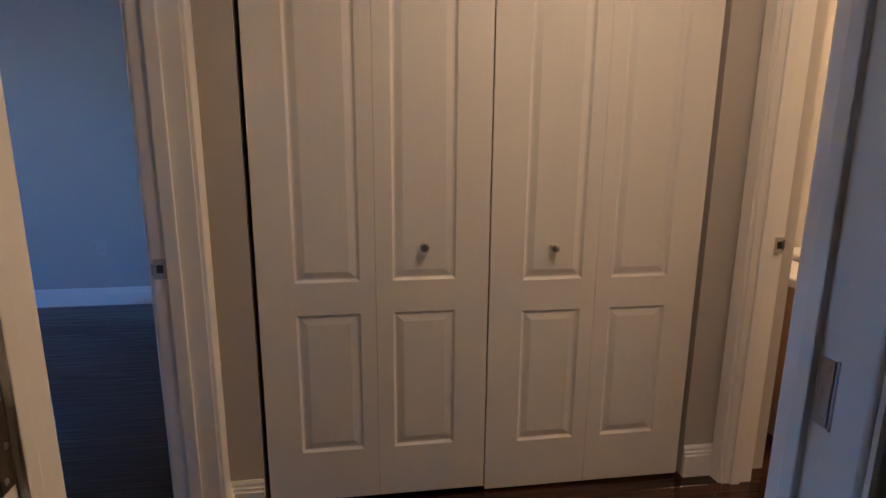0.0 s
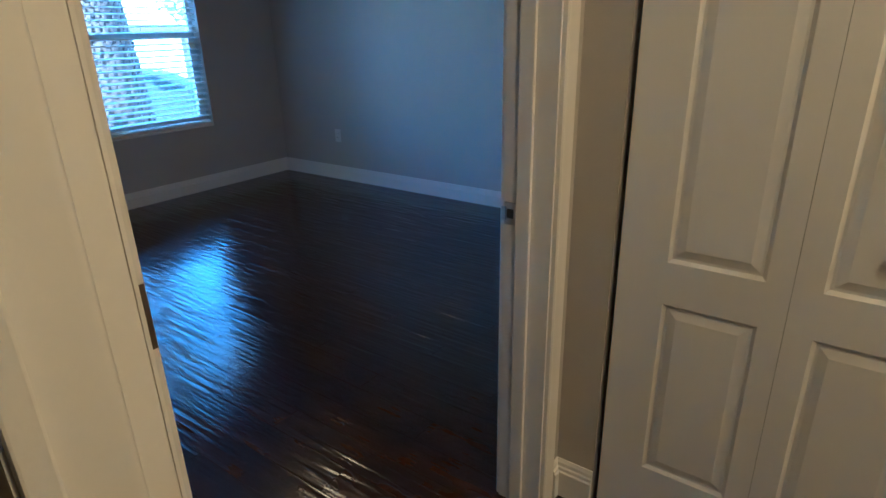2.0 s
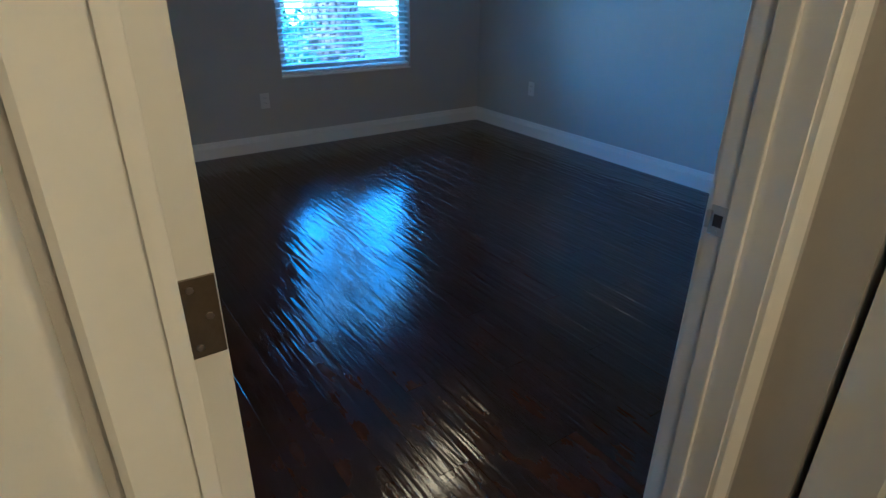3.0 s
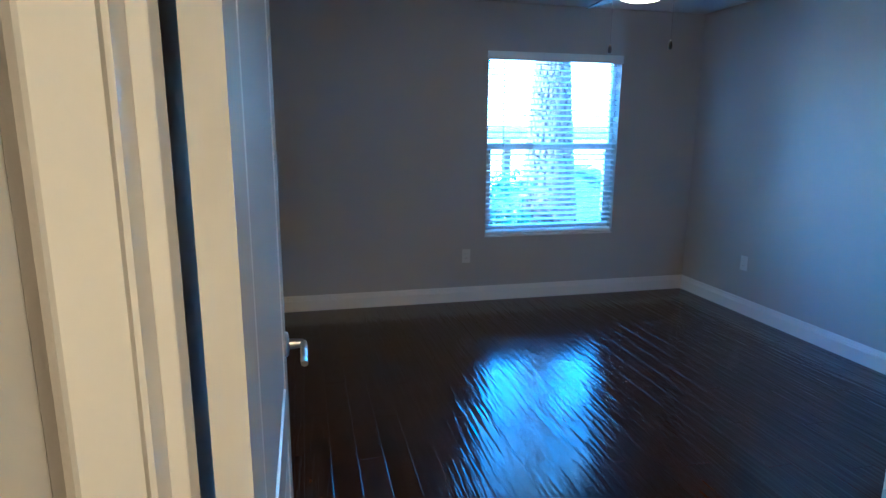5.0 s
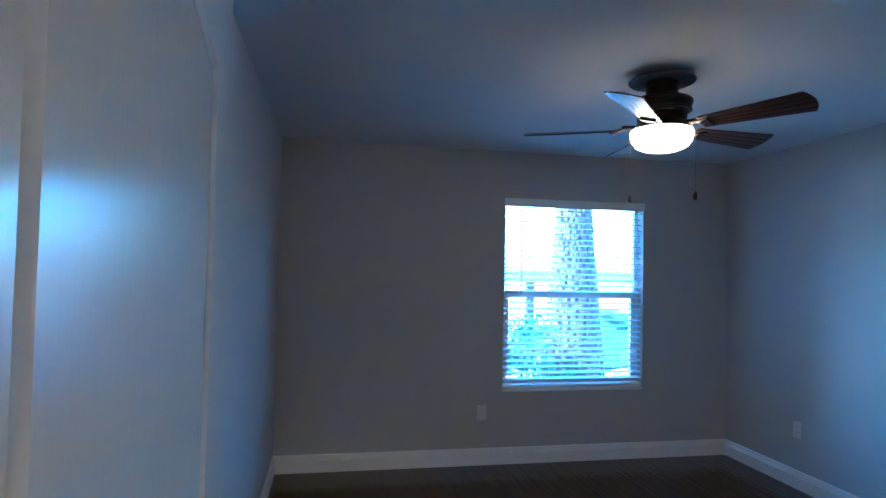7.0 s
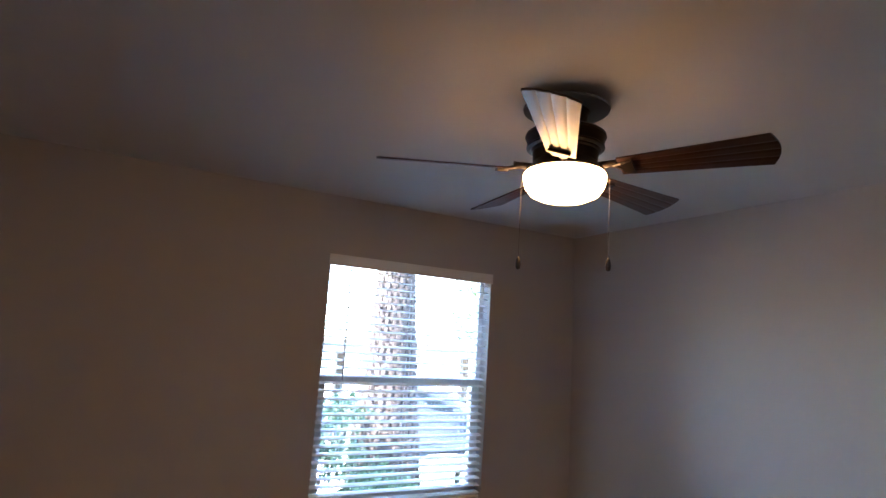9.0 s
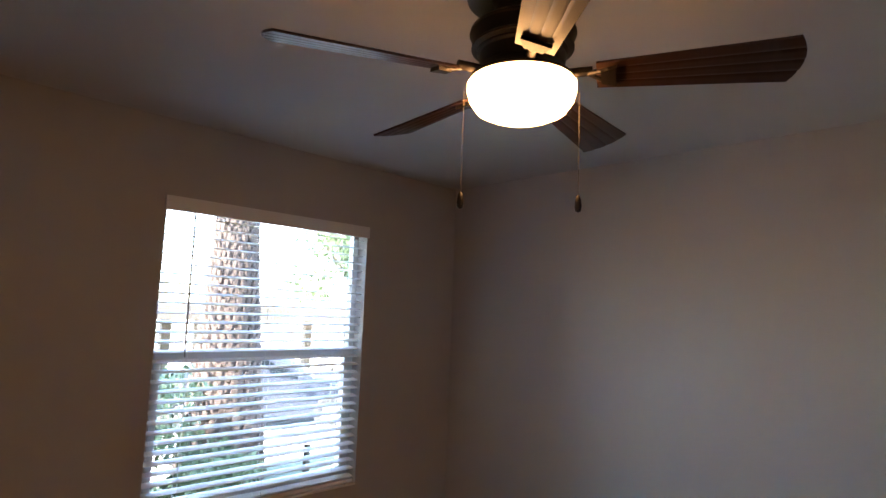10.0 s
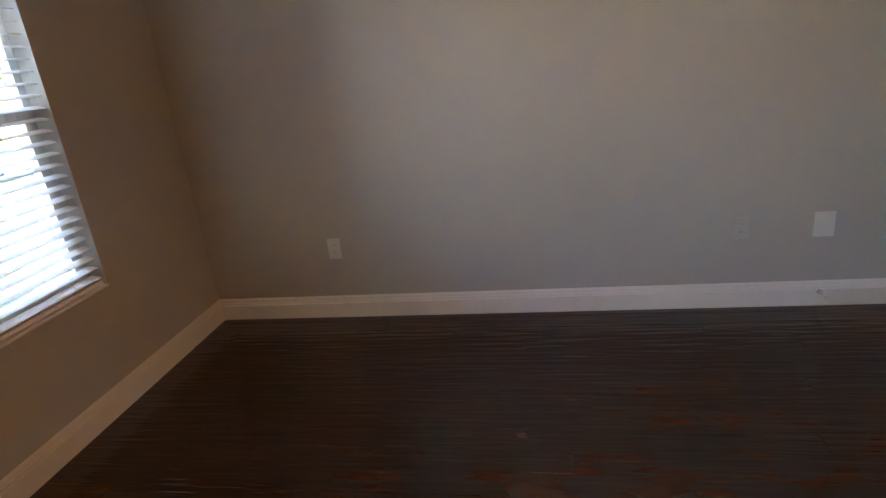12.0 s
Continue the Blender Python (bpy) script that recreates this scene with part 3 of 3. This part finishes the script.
def blade_mesh():
    """Grooved, flared blade along +x."""
    bm = bmesh.new()
    x0, x1, n = 0.185, 0.635, 10
    secs = []
    for i in range(n + 1):
        s = i / n
        x = x0 + (x1 - x0) * s
        half = 0.046 + 0.030 * s
        row_t, row_b = [], []
        for k in range(25):
            a = -1 + k / 12
            edge = 0.022 * (a * a) * (1 if i == n else s ** 8)
            g = min(abs(a - c) for c in (-0.5, 0.0, 0.5))
            dz = -0.0022 if g < 0.045 else 0.0
            row_t.append((x - edge, a * half, 0.003 + dz))
            row_b.append((x - edge, a * half, -0.003))
        secs.append((row_t, row_b))
    top = [[bm.verts.new(p) for p in t] for t, b in secs]
    bot = [[bm.verts.new(p) for p in b] for t, b in secs]
    for i in range(n):
        for k in range(24):
            bm.faces.new((top[i][k], top[i + 1][k], top[i + 1][k + 1], top[i][k + 1]))
            bm.faces.new((bot[i][k], bot[i][k + 1], bot[i + 1][k + 1], bot[i + 1][k]))
        for k in (0, 24):
            bm.faces.new((top[i][k], bot[i][k], bot[i + 1][k], top[i + 1][k]))
    for i in (0, n):
        for k in range(24):
            bm.faces.new((top[i][k], top[i][k + 1], bot[i][k + 1], bot[i][k]))
    bmesh.ops.transform(bm, matrix=pose(0, 0, 0, 180, 0, 0), verts=bm.verts)
    return mesh_of("blade", bm, BLADE, smooth=30)


bmesh_blade = blade_mesh()
bm = bmesh.new()
tube(bm, (0.10, 0, 0.004), (0.175, 0, 0.006), 0.012, 12)
for sgn in (-1, 1):
    tube(bm, (0.165, 0, 0.0), (0.215, sgn * 0.024, -0.013), 0.007, 10)
vs = box(bm, 0.196, 0.232, -0.036, 0.036, -0.019, -0.0095)
for v in vs[:4]:
    v.co.y *= 0.6
iron_mesh = mesh_of("blade_iron", bm, BRONZE, smooth=40)
for k in range(5):
    m = pose(0, 0, -0.286, 0, 0, 10 + 72 * k)
    b = new("blade", bmesh_blade)
    b.parent = fan
    b.matrix_basis = m @ pose(0, 0, -0.006, BLADE_TILT, 0, 0)
    ir = new("blade_iron", iron_mesh)
    ir.parent = fan
    ir.matrix_basis = m @ pose(0, 0, 0.0, BLADE_TILT, 0, 0)
for px, py in ((-1.856, -1.802), (-1.656, -2.016)):
    bm = bmesh.new()
    tube(bm, (px - FX, py - FY, -0.318), (px - FX, py - FY, -0.585), 0.0006, 6)
    n = 60
    for i in range(n):
        bmesh.ops.create_icosphere(bm, subdivisions=1, radius=0.0012, matrix=Matrix.Translation((px - FX, py - FY, -0.322 - 0.262 * i / n)))
    ch = part("pull_chain", bm, AGED, fan, "thin beaded pull chain")
    bm = bmesh.new()
    lathe(bm, [(0, -0.583), (0.004, -0.585), (0.0075, -0.597), (0.009, -0.612), (0.007, -0.624), (0, -0.628)], px - FX, py - FY, 16)
    part("pull_knob", bm, BRONZE, ch, "dark bronze drop pull", smooth=50)

# ------------------------------------------------------------ wall plates


def wall_plate(name, x, y, z, turn, w, h, kind_, label, finish=PLASTIC):
    pl = thing(name, label, "wall plate", (x, y, z), group="wall plates")
    pl.rotation_euler = (0, 0, radians(turn))
    part("cover", bevelled(-w / 2, w / 2, -0.006, 0, -h / 2, h / 2, 0.003), finish, pl)
    if kind_ == "outlet":
        for dz in (-0.0195, 0.0195):
            f = part("receptacle", bevelled(-0.0165, 0.0165, -0.0085, -0.004, dz - 0.014, dz + 0.014, 0.004), finish, pl)
            for dx in (-0.0065, 0.0065):
                part("slot", boxes((dx - 0.001, dx + 0.001, -0.0088, -0.008, dz - 0.003, dz + 0.006)), SLOT, f)
    if kind_ == "jack":
        bm = bmesh.new()
        tube(bm, (0, -0.005, 0), (0, -0.014, 0), 0.0048, 14)
        part("coax_jack", bm, NICKEL, pl)
    for dz in ((0,) if kind_ == "outlet" else (-h * 0.36, h * 0.36)):
        bm = bmesh.new()
        tube(bm, (0, -0.0055, dz), (0, -0.0068, dz), 0.003, 12)
        part("screw", bm, finish, pl)
    return pl


wall_plate("wall_outlet", -2.086, 0, 0.393, 0, 0.072, 0.116, "outlet", "white duplex wall outlet under the window")
wall_plate("wall_outlet", 0, -0.761, 0.406, -90, 0.072, 0.116, "outlet", "white duplex wall outlet near the corner")
wall_plate("wall_outlet", 0, -2.81, 0.413, -90, 0.072, 0.116, "outlet", "greige wall outlet on the plain wall", GREIGE)
wall_plate("cable_plate", 0, -3.17, 0.412, -90, 0.088, 0.122, "blank", "large white blank wall plate")

ds = thing("door_stop", "small metal door stop with white tip on the baseboard", "door stop", (-0.016, -3.175, 0.075))
bm = bmesh.new()
lathe(bm, [(0, 0), (0.012, 0), (0.012, 0.003), (0.005, 0.006), (0.005, 0.055), (0, 0.055)], seg=16)
bmesh.ops.transform(bm, matrix=pose(0, 0, 0, 0, -90, 0), verts=bm.verts)
part("post", bm, NICKEL, ds, smooth=40)
bm = bmesh.new()
tube(bm, (-0.055, 0, 0), (-0.068, 0, 0), 0.008, 14)
part("tip", bm, PLASTIC, ds, "white rubber tip")

# ------------------------------------------------------------ outside
GRASS = mat("lawn", (0.11, 0.12, 0.065), 0.9, vary=0.4, scale=3, fine=60, bump=0.4)
CONC = mat("pale_concrete", (0.42, 0.40, 0.37), 0.85, vary=0.1, scale=0.8, fine=30, bump=0.1)
GROUND = mat("dry_ground", (0.20, 0.18, 0.13), 0.95, vary=0.3, scale=0.6, fine=20, bump=0.2)
BARK = mat("palm_bark", (0.050, 0.033, 0.025), 0.9, vary=0.45, scale=14, fine=60, bump=0.6, stretch=(1, 1, 0.5))
LEAFM = mat("leaf_green", (0.065, 0.095, 0.04), 0.6, vary=0.4, scale=3, fine=20, bump=0)
LEAFM2 = mat("leaf_yellow_green", (0.052, 0.075, 0.024), 0.6, vary=0.4, scale=3, fine=20, bump=0)
STUCCO = mat("tan_stucco", (0.17, 0.125, 0.085), 0.9, vary=0.1, scale=2, fine=60, bump=0.2)

FASCIA = mat("tan_fascia_paint", (0.105, 0.078, 0.052), 0.8, vary=0.1, scale=2, fine=60, bump=0.1)

GZ = -0.9
solid("ground", boxes((-300, 300, 0.3, 500, GZ - 0.2, GZ)), GROUND, "dry ground reaching the horizon", "ground")
solid("lawn", boxes((-12, 3.4, 0.3, 5.4, GZ, GZ + 0.02)), GRASS, "short green lawn strip", "lawn", kind="structure")
solid("pavement", boxes((-30, 60, 5.4, 40.0, GZ, GZ + 0.03), (3.4, 40, 0.3, 5.4, GZ, GZ + 0.03)), CONC, "sunlit pale concrete parking pavement", "pavement")

# added out of view: cuts oblique west light, darkening the east wall's corner
solid("wall_light_block", boxes((-4.6, -4.2, 0.15, 3.9, GZ, 6.2)), STUCCO, "unseen plain wall added to block daylight from the west", "wall")
palm = thing("palm_tree", "thick palm trunk with brown cut leaf bases", "tree", (0.84, 5.1, GZ))
bm = bmesh.new()


def trunk_r(z):
    return 0.29 + 0.32 * max(0.0, 1 - z / 3.6) ** 1.2


lathe(bm, [(0, 0)] + [(trunk_r(z) - 0.03, z) for z in [i * 0.25 for i in range(0, 26)]] + [(0, 6.3)], seg=24)
part("trunk", bm, BARK, palm, smooth=60)
rng = random.Random(4)
bm = bmesh.new()
for row in range(88):
    z = 0.08 + row * 0.068
    for k in range(22):
        a = 2 * math.pi * (k + 0.5 * (row % 2)) / 22 + rng.uniform(-0.09, 0.09)
        r = trunk_r(z) - 0.035
        wd, hh, dp = 0.034 * r / 0.25 + 0.004, rng.uniform(0.07, 0.12), rng.uniform(0.03, 0.055)
        mtx = Matrix.Translation((r * math.cos(a), r * math.sin(a), z)) @ pose(0, 0, 0, 0, 0, math.degrees(a))
        pts = [(0, -wd, 0), (0, wd, 0), (dp, wd * 0.6, hh), (dp, -wd * 0.6, hh), (0, -wd * 0.6, hh), (0, wd * 0.6, hh), (dp * 0.8, 0, -0.01)]
        vv = [bm.verts.new(mtx @ Vector(p)) for p in pts]
        for f in ((0, 6, 3), (6, 1, 2), (6, 2, 3), (0, 3, 4), (1, 5, 2), (3, 2, 5, 4)):
            bm.faces.new([vv[i] for i in f])
tagged(part("leaf_bases", bm, BARK, palm, "overlapping brown cut leaf bases"), kind="stuff")
bm = bmesh.new()
for k in range(26):
    a, el = 2 * math.pi * k / 26, rng.uniform(-0.5, 1.0)
    L = rng.uniform(1.8, 2.6)
    for i in range(18):
        s = i / 18
        p = Vector((math.cos(a) * L * s, math.sin(a) * L * s, 6.2 + el * s * 1.6 - 1.8 * s * s))
        for sg in (-1, 1):
            sd = Vector((-math.sin(a), math.cos(a), -0.3)) * sg * 0.45 * (1 - s * 0.6)
            bm.faces.new([bm.verts.new(p), bm.verts.new(p + Vector((0.05 * math.cos(a), 0.05 * math.sin(a), 0))), bm.verts.new(p + sd)])
tagged(part("crown", bm, LEAFM, palm, "drooping green fronds"), kind="stuff")


def leaf_cloud(bm, c, r, n, size, rng, squash=1.0):
    for _ in range(n):
        d = Vector((rng.gauss(0, 1), rng.gauss(0, 1), rng.gauss(0, 1))).normalized() * r * rng.uniform(0.45, 1.05)
        p = Vector(c) + Vector((d.x, d.y, d.z * squash))
        q = Euler((rng.uniform(0, 6.3), rng.uniform(0, 6.3), rng.uniform(0, 6.3))).to_matrix()
        s = size * rng.uniform(0.6, 1.3)
        bm.faces.new([bm.verts.new(p + q @ Vector(v)) for v in ((-s, 0, 0), (0, -s * 0.45, 0.1 * s), (s, 0, 0), (0, s * 0.45, 0.1 * s))])


def bush(x, y, r, h, seed, label, material):
    g = random.Random(seed)
    b = thing("bush", label, "bush", (x, y, GZ + 0.02), group="bushes")
    bm = bmesh.new()
    for k in range(7):
        a = g.uniform(0, 6.3)
        tube(bm, (0, 0, 0), (math.cos(a) * r * 0.5, math.sin(a) * r * 0.5, h * g.uniform(0.5, 0.9)), 0.012, 6)
    part("stems", bm, BARK, b)
    bm = bmesh.new()
    for k in range(14):
        leaf_cloud(bm, (g.uniform(-r, r) * 0.7, g.uniform(-r, r) * 0.7, h * g.uniform(0.3, 0.85)), r * 0.42, 130, 0.05, g, 0.8)
    tagged(part("leaves", bm, material, b), kind="stuff")


def tree(x, y, h, r, seed, label):
    g = random.Random(seed)
    t = thing("tree", label, "tree", (x, y, GZ), group="trees outside")
    bm = bmesh.new()
    zz = [0, 0.2, 0.45, 0.6]
    lathe(bm, [(0, 0)] + [(0.16 * (1 - 0.6 * s), h * s) for s in zz] + [(0, h * 0.6)], seg=12)
    for k in range(8):
        a = g.uniform(0, 6.3)
        tube(bm, (0, 0, h * g.uniform(0.35, 0.55)), (math.cos(a) * r * 0.7, math.sin(a) * r * 0.7, h * g.uniform(0.65, 0.9)), 0.04, 8)
    part("trunk", bm, BARK, t, smooth=50)
    bm = bmesh.new()
    for k in range(26):
        a, rr = g.uniform(0, 6.3), r * g.uniform(0.1, 0.95)
        leaf_cloud(bm, (math.cos(a) * rr, math.sin(a) * rr, h * g.uniform(0.45, 1.0)), r * 0.33, 420, 0.12, g, 0.8)
    tagged(part("crown", bm, LEAFM2, t, "loose yellow-green leaves"), kind="stuff")



bush(-0.45, 4.5, 0.8, 1.75, 11, "leafy green bush by the palm trunk", LEAFM)
bush(0.15, 3.9, 0.55, 0.85, 12, "low leafy green bush by the palm trunk", LEAFM)
bush(-1.5, 5.2, 0.8, 1.6, 13, "leafy green bush beside the lawn", LEAFM)
tree(11.8, 15.7, 5.6, 3.2, 21, "young yellow-green tree behind the carport")

# carport: a long flat roof with a tan fascia on posts
cp = thing("carport", "long flat-roofed carport with a tan fascia", "carport", (0, 0, GZ))
for k in range(8):
    part("fascia_board", bevelled(-8 + k * 3.0, -8 + k * 3.0 + 2.99, 9.86, 9.92, 2.08, 2.40, 0.006, 1), FASCIA, cp)
part("roof", boxes((-8.1, 16.1, 9.92, 12.4, 2.28, 2.36)), CONC, cp)
for k in range(4):
    part("post", bevelled(-5.6 + k * 4.0 - 0.0, -5.6 + k * 4.0 + 0.22, 9.95, 10.17, 0.03, 2.28, 0.01, 1), FASCIA, cp)
    part("post", bevelled(-5.6 + k * 4.0 - 0.0, -5.6 + k * 4.0 + 0.22, 12.0, 12.22, 0.03, 2.28, 0.01, 1), FASCIA, cp)


def car(m, paint, label):
    """A parked saloon: nose towards +x in its own frame."""
    c = thing("car", label, "car", group="parked cars")
    c.matrix_basis = m
    prof = [(-2.2, 0.28), (-2.25, 0.55), (-2.2, 0.85), (-1.75, 0.93), (-1.15, 1.33), (-0.65, 1.44), (0.1, 1.42), (0.55, 1.28), (1.05, 0.96), (1.7, 0.86), (2.15, 0.72), (2.27, 0.52), (2.2, 0.28)]
    bm = bmesh.new()
    rings = []
    for y, sc in ((-0.88, 0.97), (-0.80, 1.0), (0.80, 1.0), (0.88, 0.97)):
        r = []
        for x, z in prof:
            tuck = 0.16 if z > 0.95 else 0.0
            r.append(bm.verts.new((x * sc, y * (1 - tuck), 0.28 + (z - 0.28) * (0.97 if abs(y) > 0.85 else 1.0))))
        rings.append(r)
    for a, b in zip(rings, rings[1:]):
        for i in range(len(prof)):
            j = (i + 1) % len(prof)
            bm.faces.new((a[i], a[j], b[j], b[i]))
    bm.faces.new(rings[0])
    bm.faces.new(rings[-1][::-1])
    part("body", bm, paint, c, smooth=35)
    def sheet(pts):
        bm = bmesh.new()
        f = bm.faces.new([bm.verts.new(p) for p in pts])
        bmesh.ops.solidify(bm, geom=[f], thickness=0.012)
        return bm
    part("windshield", sheet([(0.13, -0.60, 1.425), (0.13, 0.60, 1.425), (1.05, 0.68, 0.985), (1.05, -0.68, 0.985)]), CARGLASS, c)
    part("rear_window", sheet([(-0.72, -0.58, 1.445), (-0.72, 0.58, 1.445), (-1.72, 0.66, 0.965), (-1.72, -0.66, 0.965)]), CARGLASS, c)
    for sy in (-1, 1):
        part("side_window", sheet([(-1.1, sy * 0.755, 1.26), (0.05, sy * 0.755, 1.36), (0.85, sy * 0.77, 1.0), (-1.5, sy * 0.77, 1.0)]), CARGLASS, c)
        part("headlight", bevelled(1.95, 2.22, sy * 0.62 - 0.17, sy * 0.62 + 0.17, 0.60, 0.74, 0.03, 2), PLASTIC, c)
        part("door_mirror", bevelled(0.72, 0.86, sy * 0.98 - 0.09, sy * 0.98 + 0.09, 0.95, 1.07, 0.03, 2), paint, c)
        for x in (-1.38, 1.38):
            bm = bmesh.new()
            lathe(bm, [(0.20, -0.10), (0.31, -0.10), (0.33, -0.07), (0.33, 0.07), (0.31, 0.10), (0.20, 0.10)], seg=24)
            bmesh.ops.transform(bm, matrix=pose(x, sy * 0.80, 0.33, 90, 0, 0), verts=bm.verts)
            w = part("wheel", bm, RUBBER, c, "black tyre", smooth=40)
            bm = bmesh.new()
            lathe(bm, [(0, -0.085), (0.06, -0.09), (0.20, -0.075), (0.205, 0.0), (0.20, 0.075), (0.06, 0.09), (0, 0.085)], seg=20)
            bmesh.ops.transform(bm, matrix=pose(x, sy * 0.80, 0.33, 90, 0, 0), verts=bm.verts)
            part("rim", bm, NICKEL, w, smooth=40)
    part("grille", bevelled(2.17, 2.265, -0.42, 0.42, 0.36, 0.56, 0.01, 1), SLOT, c)


CARGLASS = mat("car_glass", (0.02, 0.025, 0.03), 0.12, vary=0.02, bump=0, spec=0.25)
DARKCAR = mat("dark_blue_car_paint", (0.022, 0.025, 0.034), 0.42, vary=0.05, bump=0, spec=0.2)
PALECAR = mat("silver_car_paint", (0.55, 0.56, 0.57), 0.25, vary=0.03, bump=0, coat=1.0)
car(pose(3.3, 8.6, GZ + 0.03, 0, 0, -32), DARKCAR, "dark saloon car parked on pale concrete")
car(pose(10.6, 14.2, GZ + 0.03, 0, 0, -75), PALECAR, "silver saloon car parked beyond the carport")
car(pose(-0.6, 11.2, GZ + 0.03, 0, 0, -88), DARKCAR, "dark saloon car parked in the shade of the carport")

# round garden table with a white rim
TABLETOP = mat("grey_table_plate", (0.09, 0.095, 0.10), 0.55, vary=0.1, scale=6, bump=0.02)
tb = thing("garden_table", "round garden table with a white rim on the lawn", "table", (1.60, 4.15, GZ + 0.02))
bm = bmesh.new()
lathe(bm, [(0, 0.722), (0.503, 0.722), (0.503, 0.734), (0, 0.734)], seg=36)
part("tabletop", bm, TABLETOP, tb, "grey table plate")
bm = bmesh.new()
lathe(bm, [(0.492, 0.707), (0.52, 0.702), (0.549, 0.712), (0.555, 0.732), (0.543, 0.747), (0.515, 0.752), (0.492, 0.742)], seg=36)
bm.faces.ensure_lookup_table()
part("rim", bm, PLASTIC, tb, "white rim", smooth=40)
bm = bmesh.new()
lathe(bm, [(0, 0.0), (0.05, 0.0), (0.045, 0.722), (0, 0.722)], seg=16)
part("pedestal", bm, SLOT, tb, smooth=40)
for k in range(4):
    bm = bmesh.new()
    tube(bm, (0, 0, 0.10), (0.33 * math.cos(k * 1.571 + 0.5), 0.33 * math.sin(k * 1.571 + 0.5), 0.02), 0.02, 10)
    part("foot", bm, SLOT, tb, smooth=40)

# floor boards, laid along the bedroom
solid("floor", boxes((-7.2, 0.2, -8.2, 0.15, -0.15, -0.010)), SUBFLOOR, "dark scraped wooden plank floor", "floor")
floor = bpy.data.objects["floor"]
PW = 0.116
plank_cache = {}


def plank(x, y0, y1):
    L = round(y1 - y0, 3)
    if L not in plank_cache:
        bm = bmesh.new()
        b, h = 0.0009, 0.010
        w = PW - 0.0004
        lo = [bm.verts.new(p) for p in ((0, 0, -h), (w, 0, -h), (w, L - 0.0006, -h), (0, L - 0.0006, -h))]
        mid = [bm.verts.new(p) for p in ((0, 0, -0.0005), (w, 0, -0.0005), (w, L - 0.0006, -0.0005), (0, L - 0.0006, -0.0005))]
        up = [bm.verts.new(p) for p in ((b, b, 0), (w - b, b, 0), (w - b, L - 0.0006 - b, 0), (b, L - 0.0006 - b, 0))]
        for a, c in ((lo, mid), (mid, up)):
            for i in range(4):
                j = (i + 1) % 4
                bm.faces.new((a[i], a[j], c[j], c[i]))
        bm.faces.new(up)
        plank_cache[L] = mesh_of("plank", bm, PLANK)
    o = new("plank", plank_cache[L])
    o.parent = floor
    o.location = (x, y0, 0)


prng = random.Random(7)
x = -2.618 - 10 * PW
row = 0
while x < 0.0:
    y = -2.80 - 3.6 - 1.2 + (row * 0.37 - 3.7) % 1.2
    while y < 0.0:
        ln = 1.2
        a, b = max(y, -6.4 if x < XC + 0.1 else YS - 0.05), min(y + ln, 0.0)
        if b - a > 0.02:
            plank(x, a, b)
        y += ln
    x += PW
    row += 1
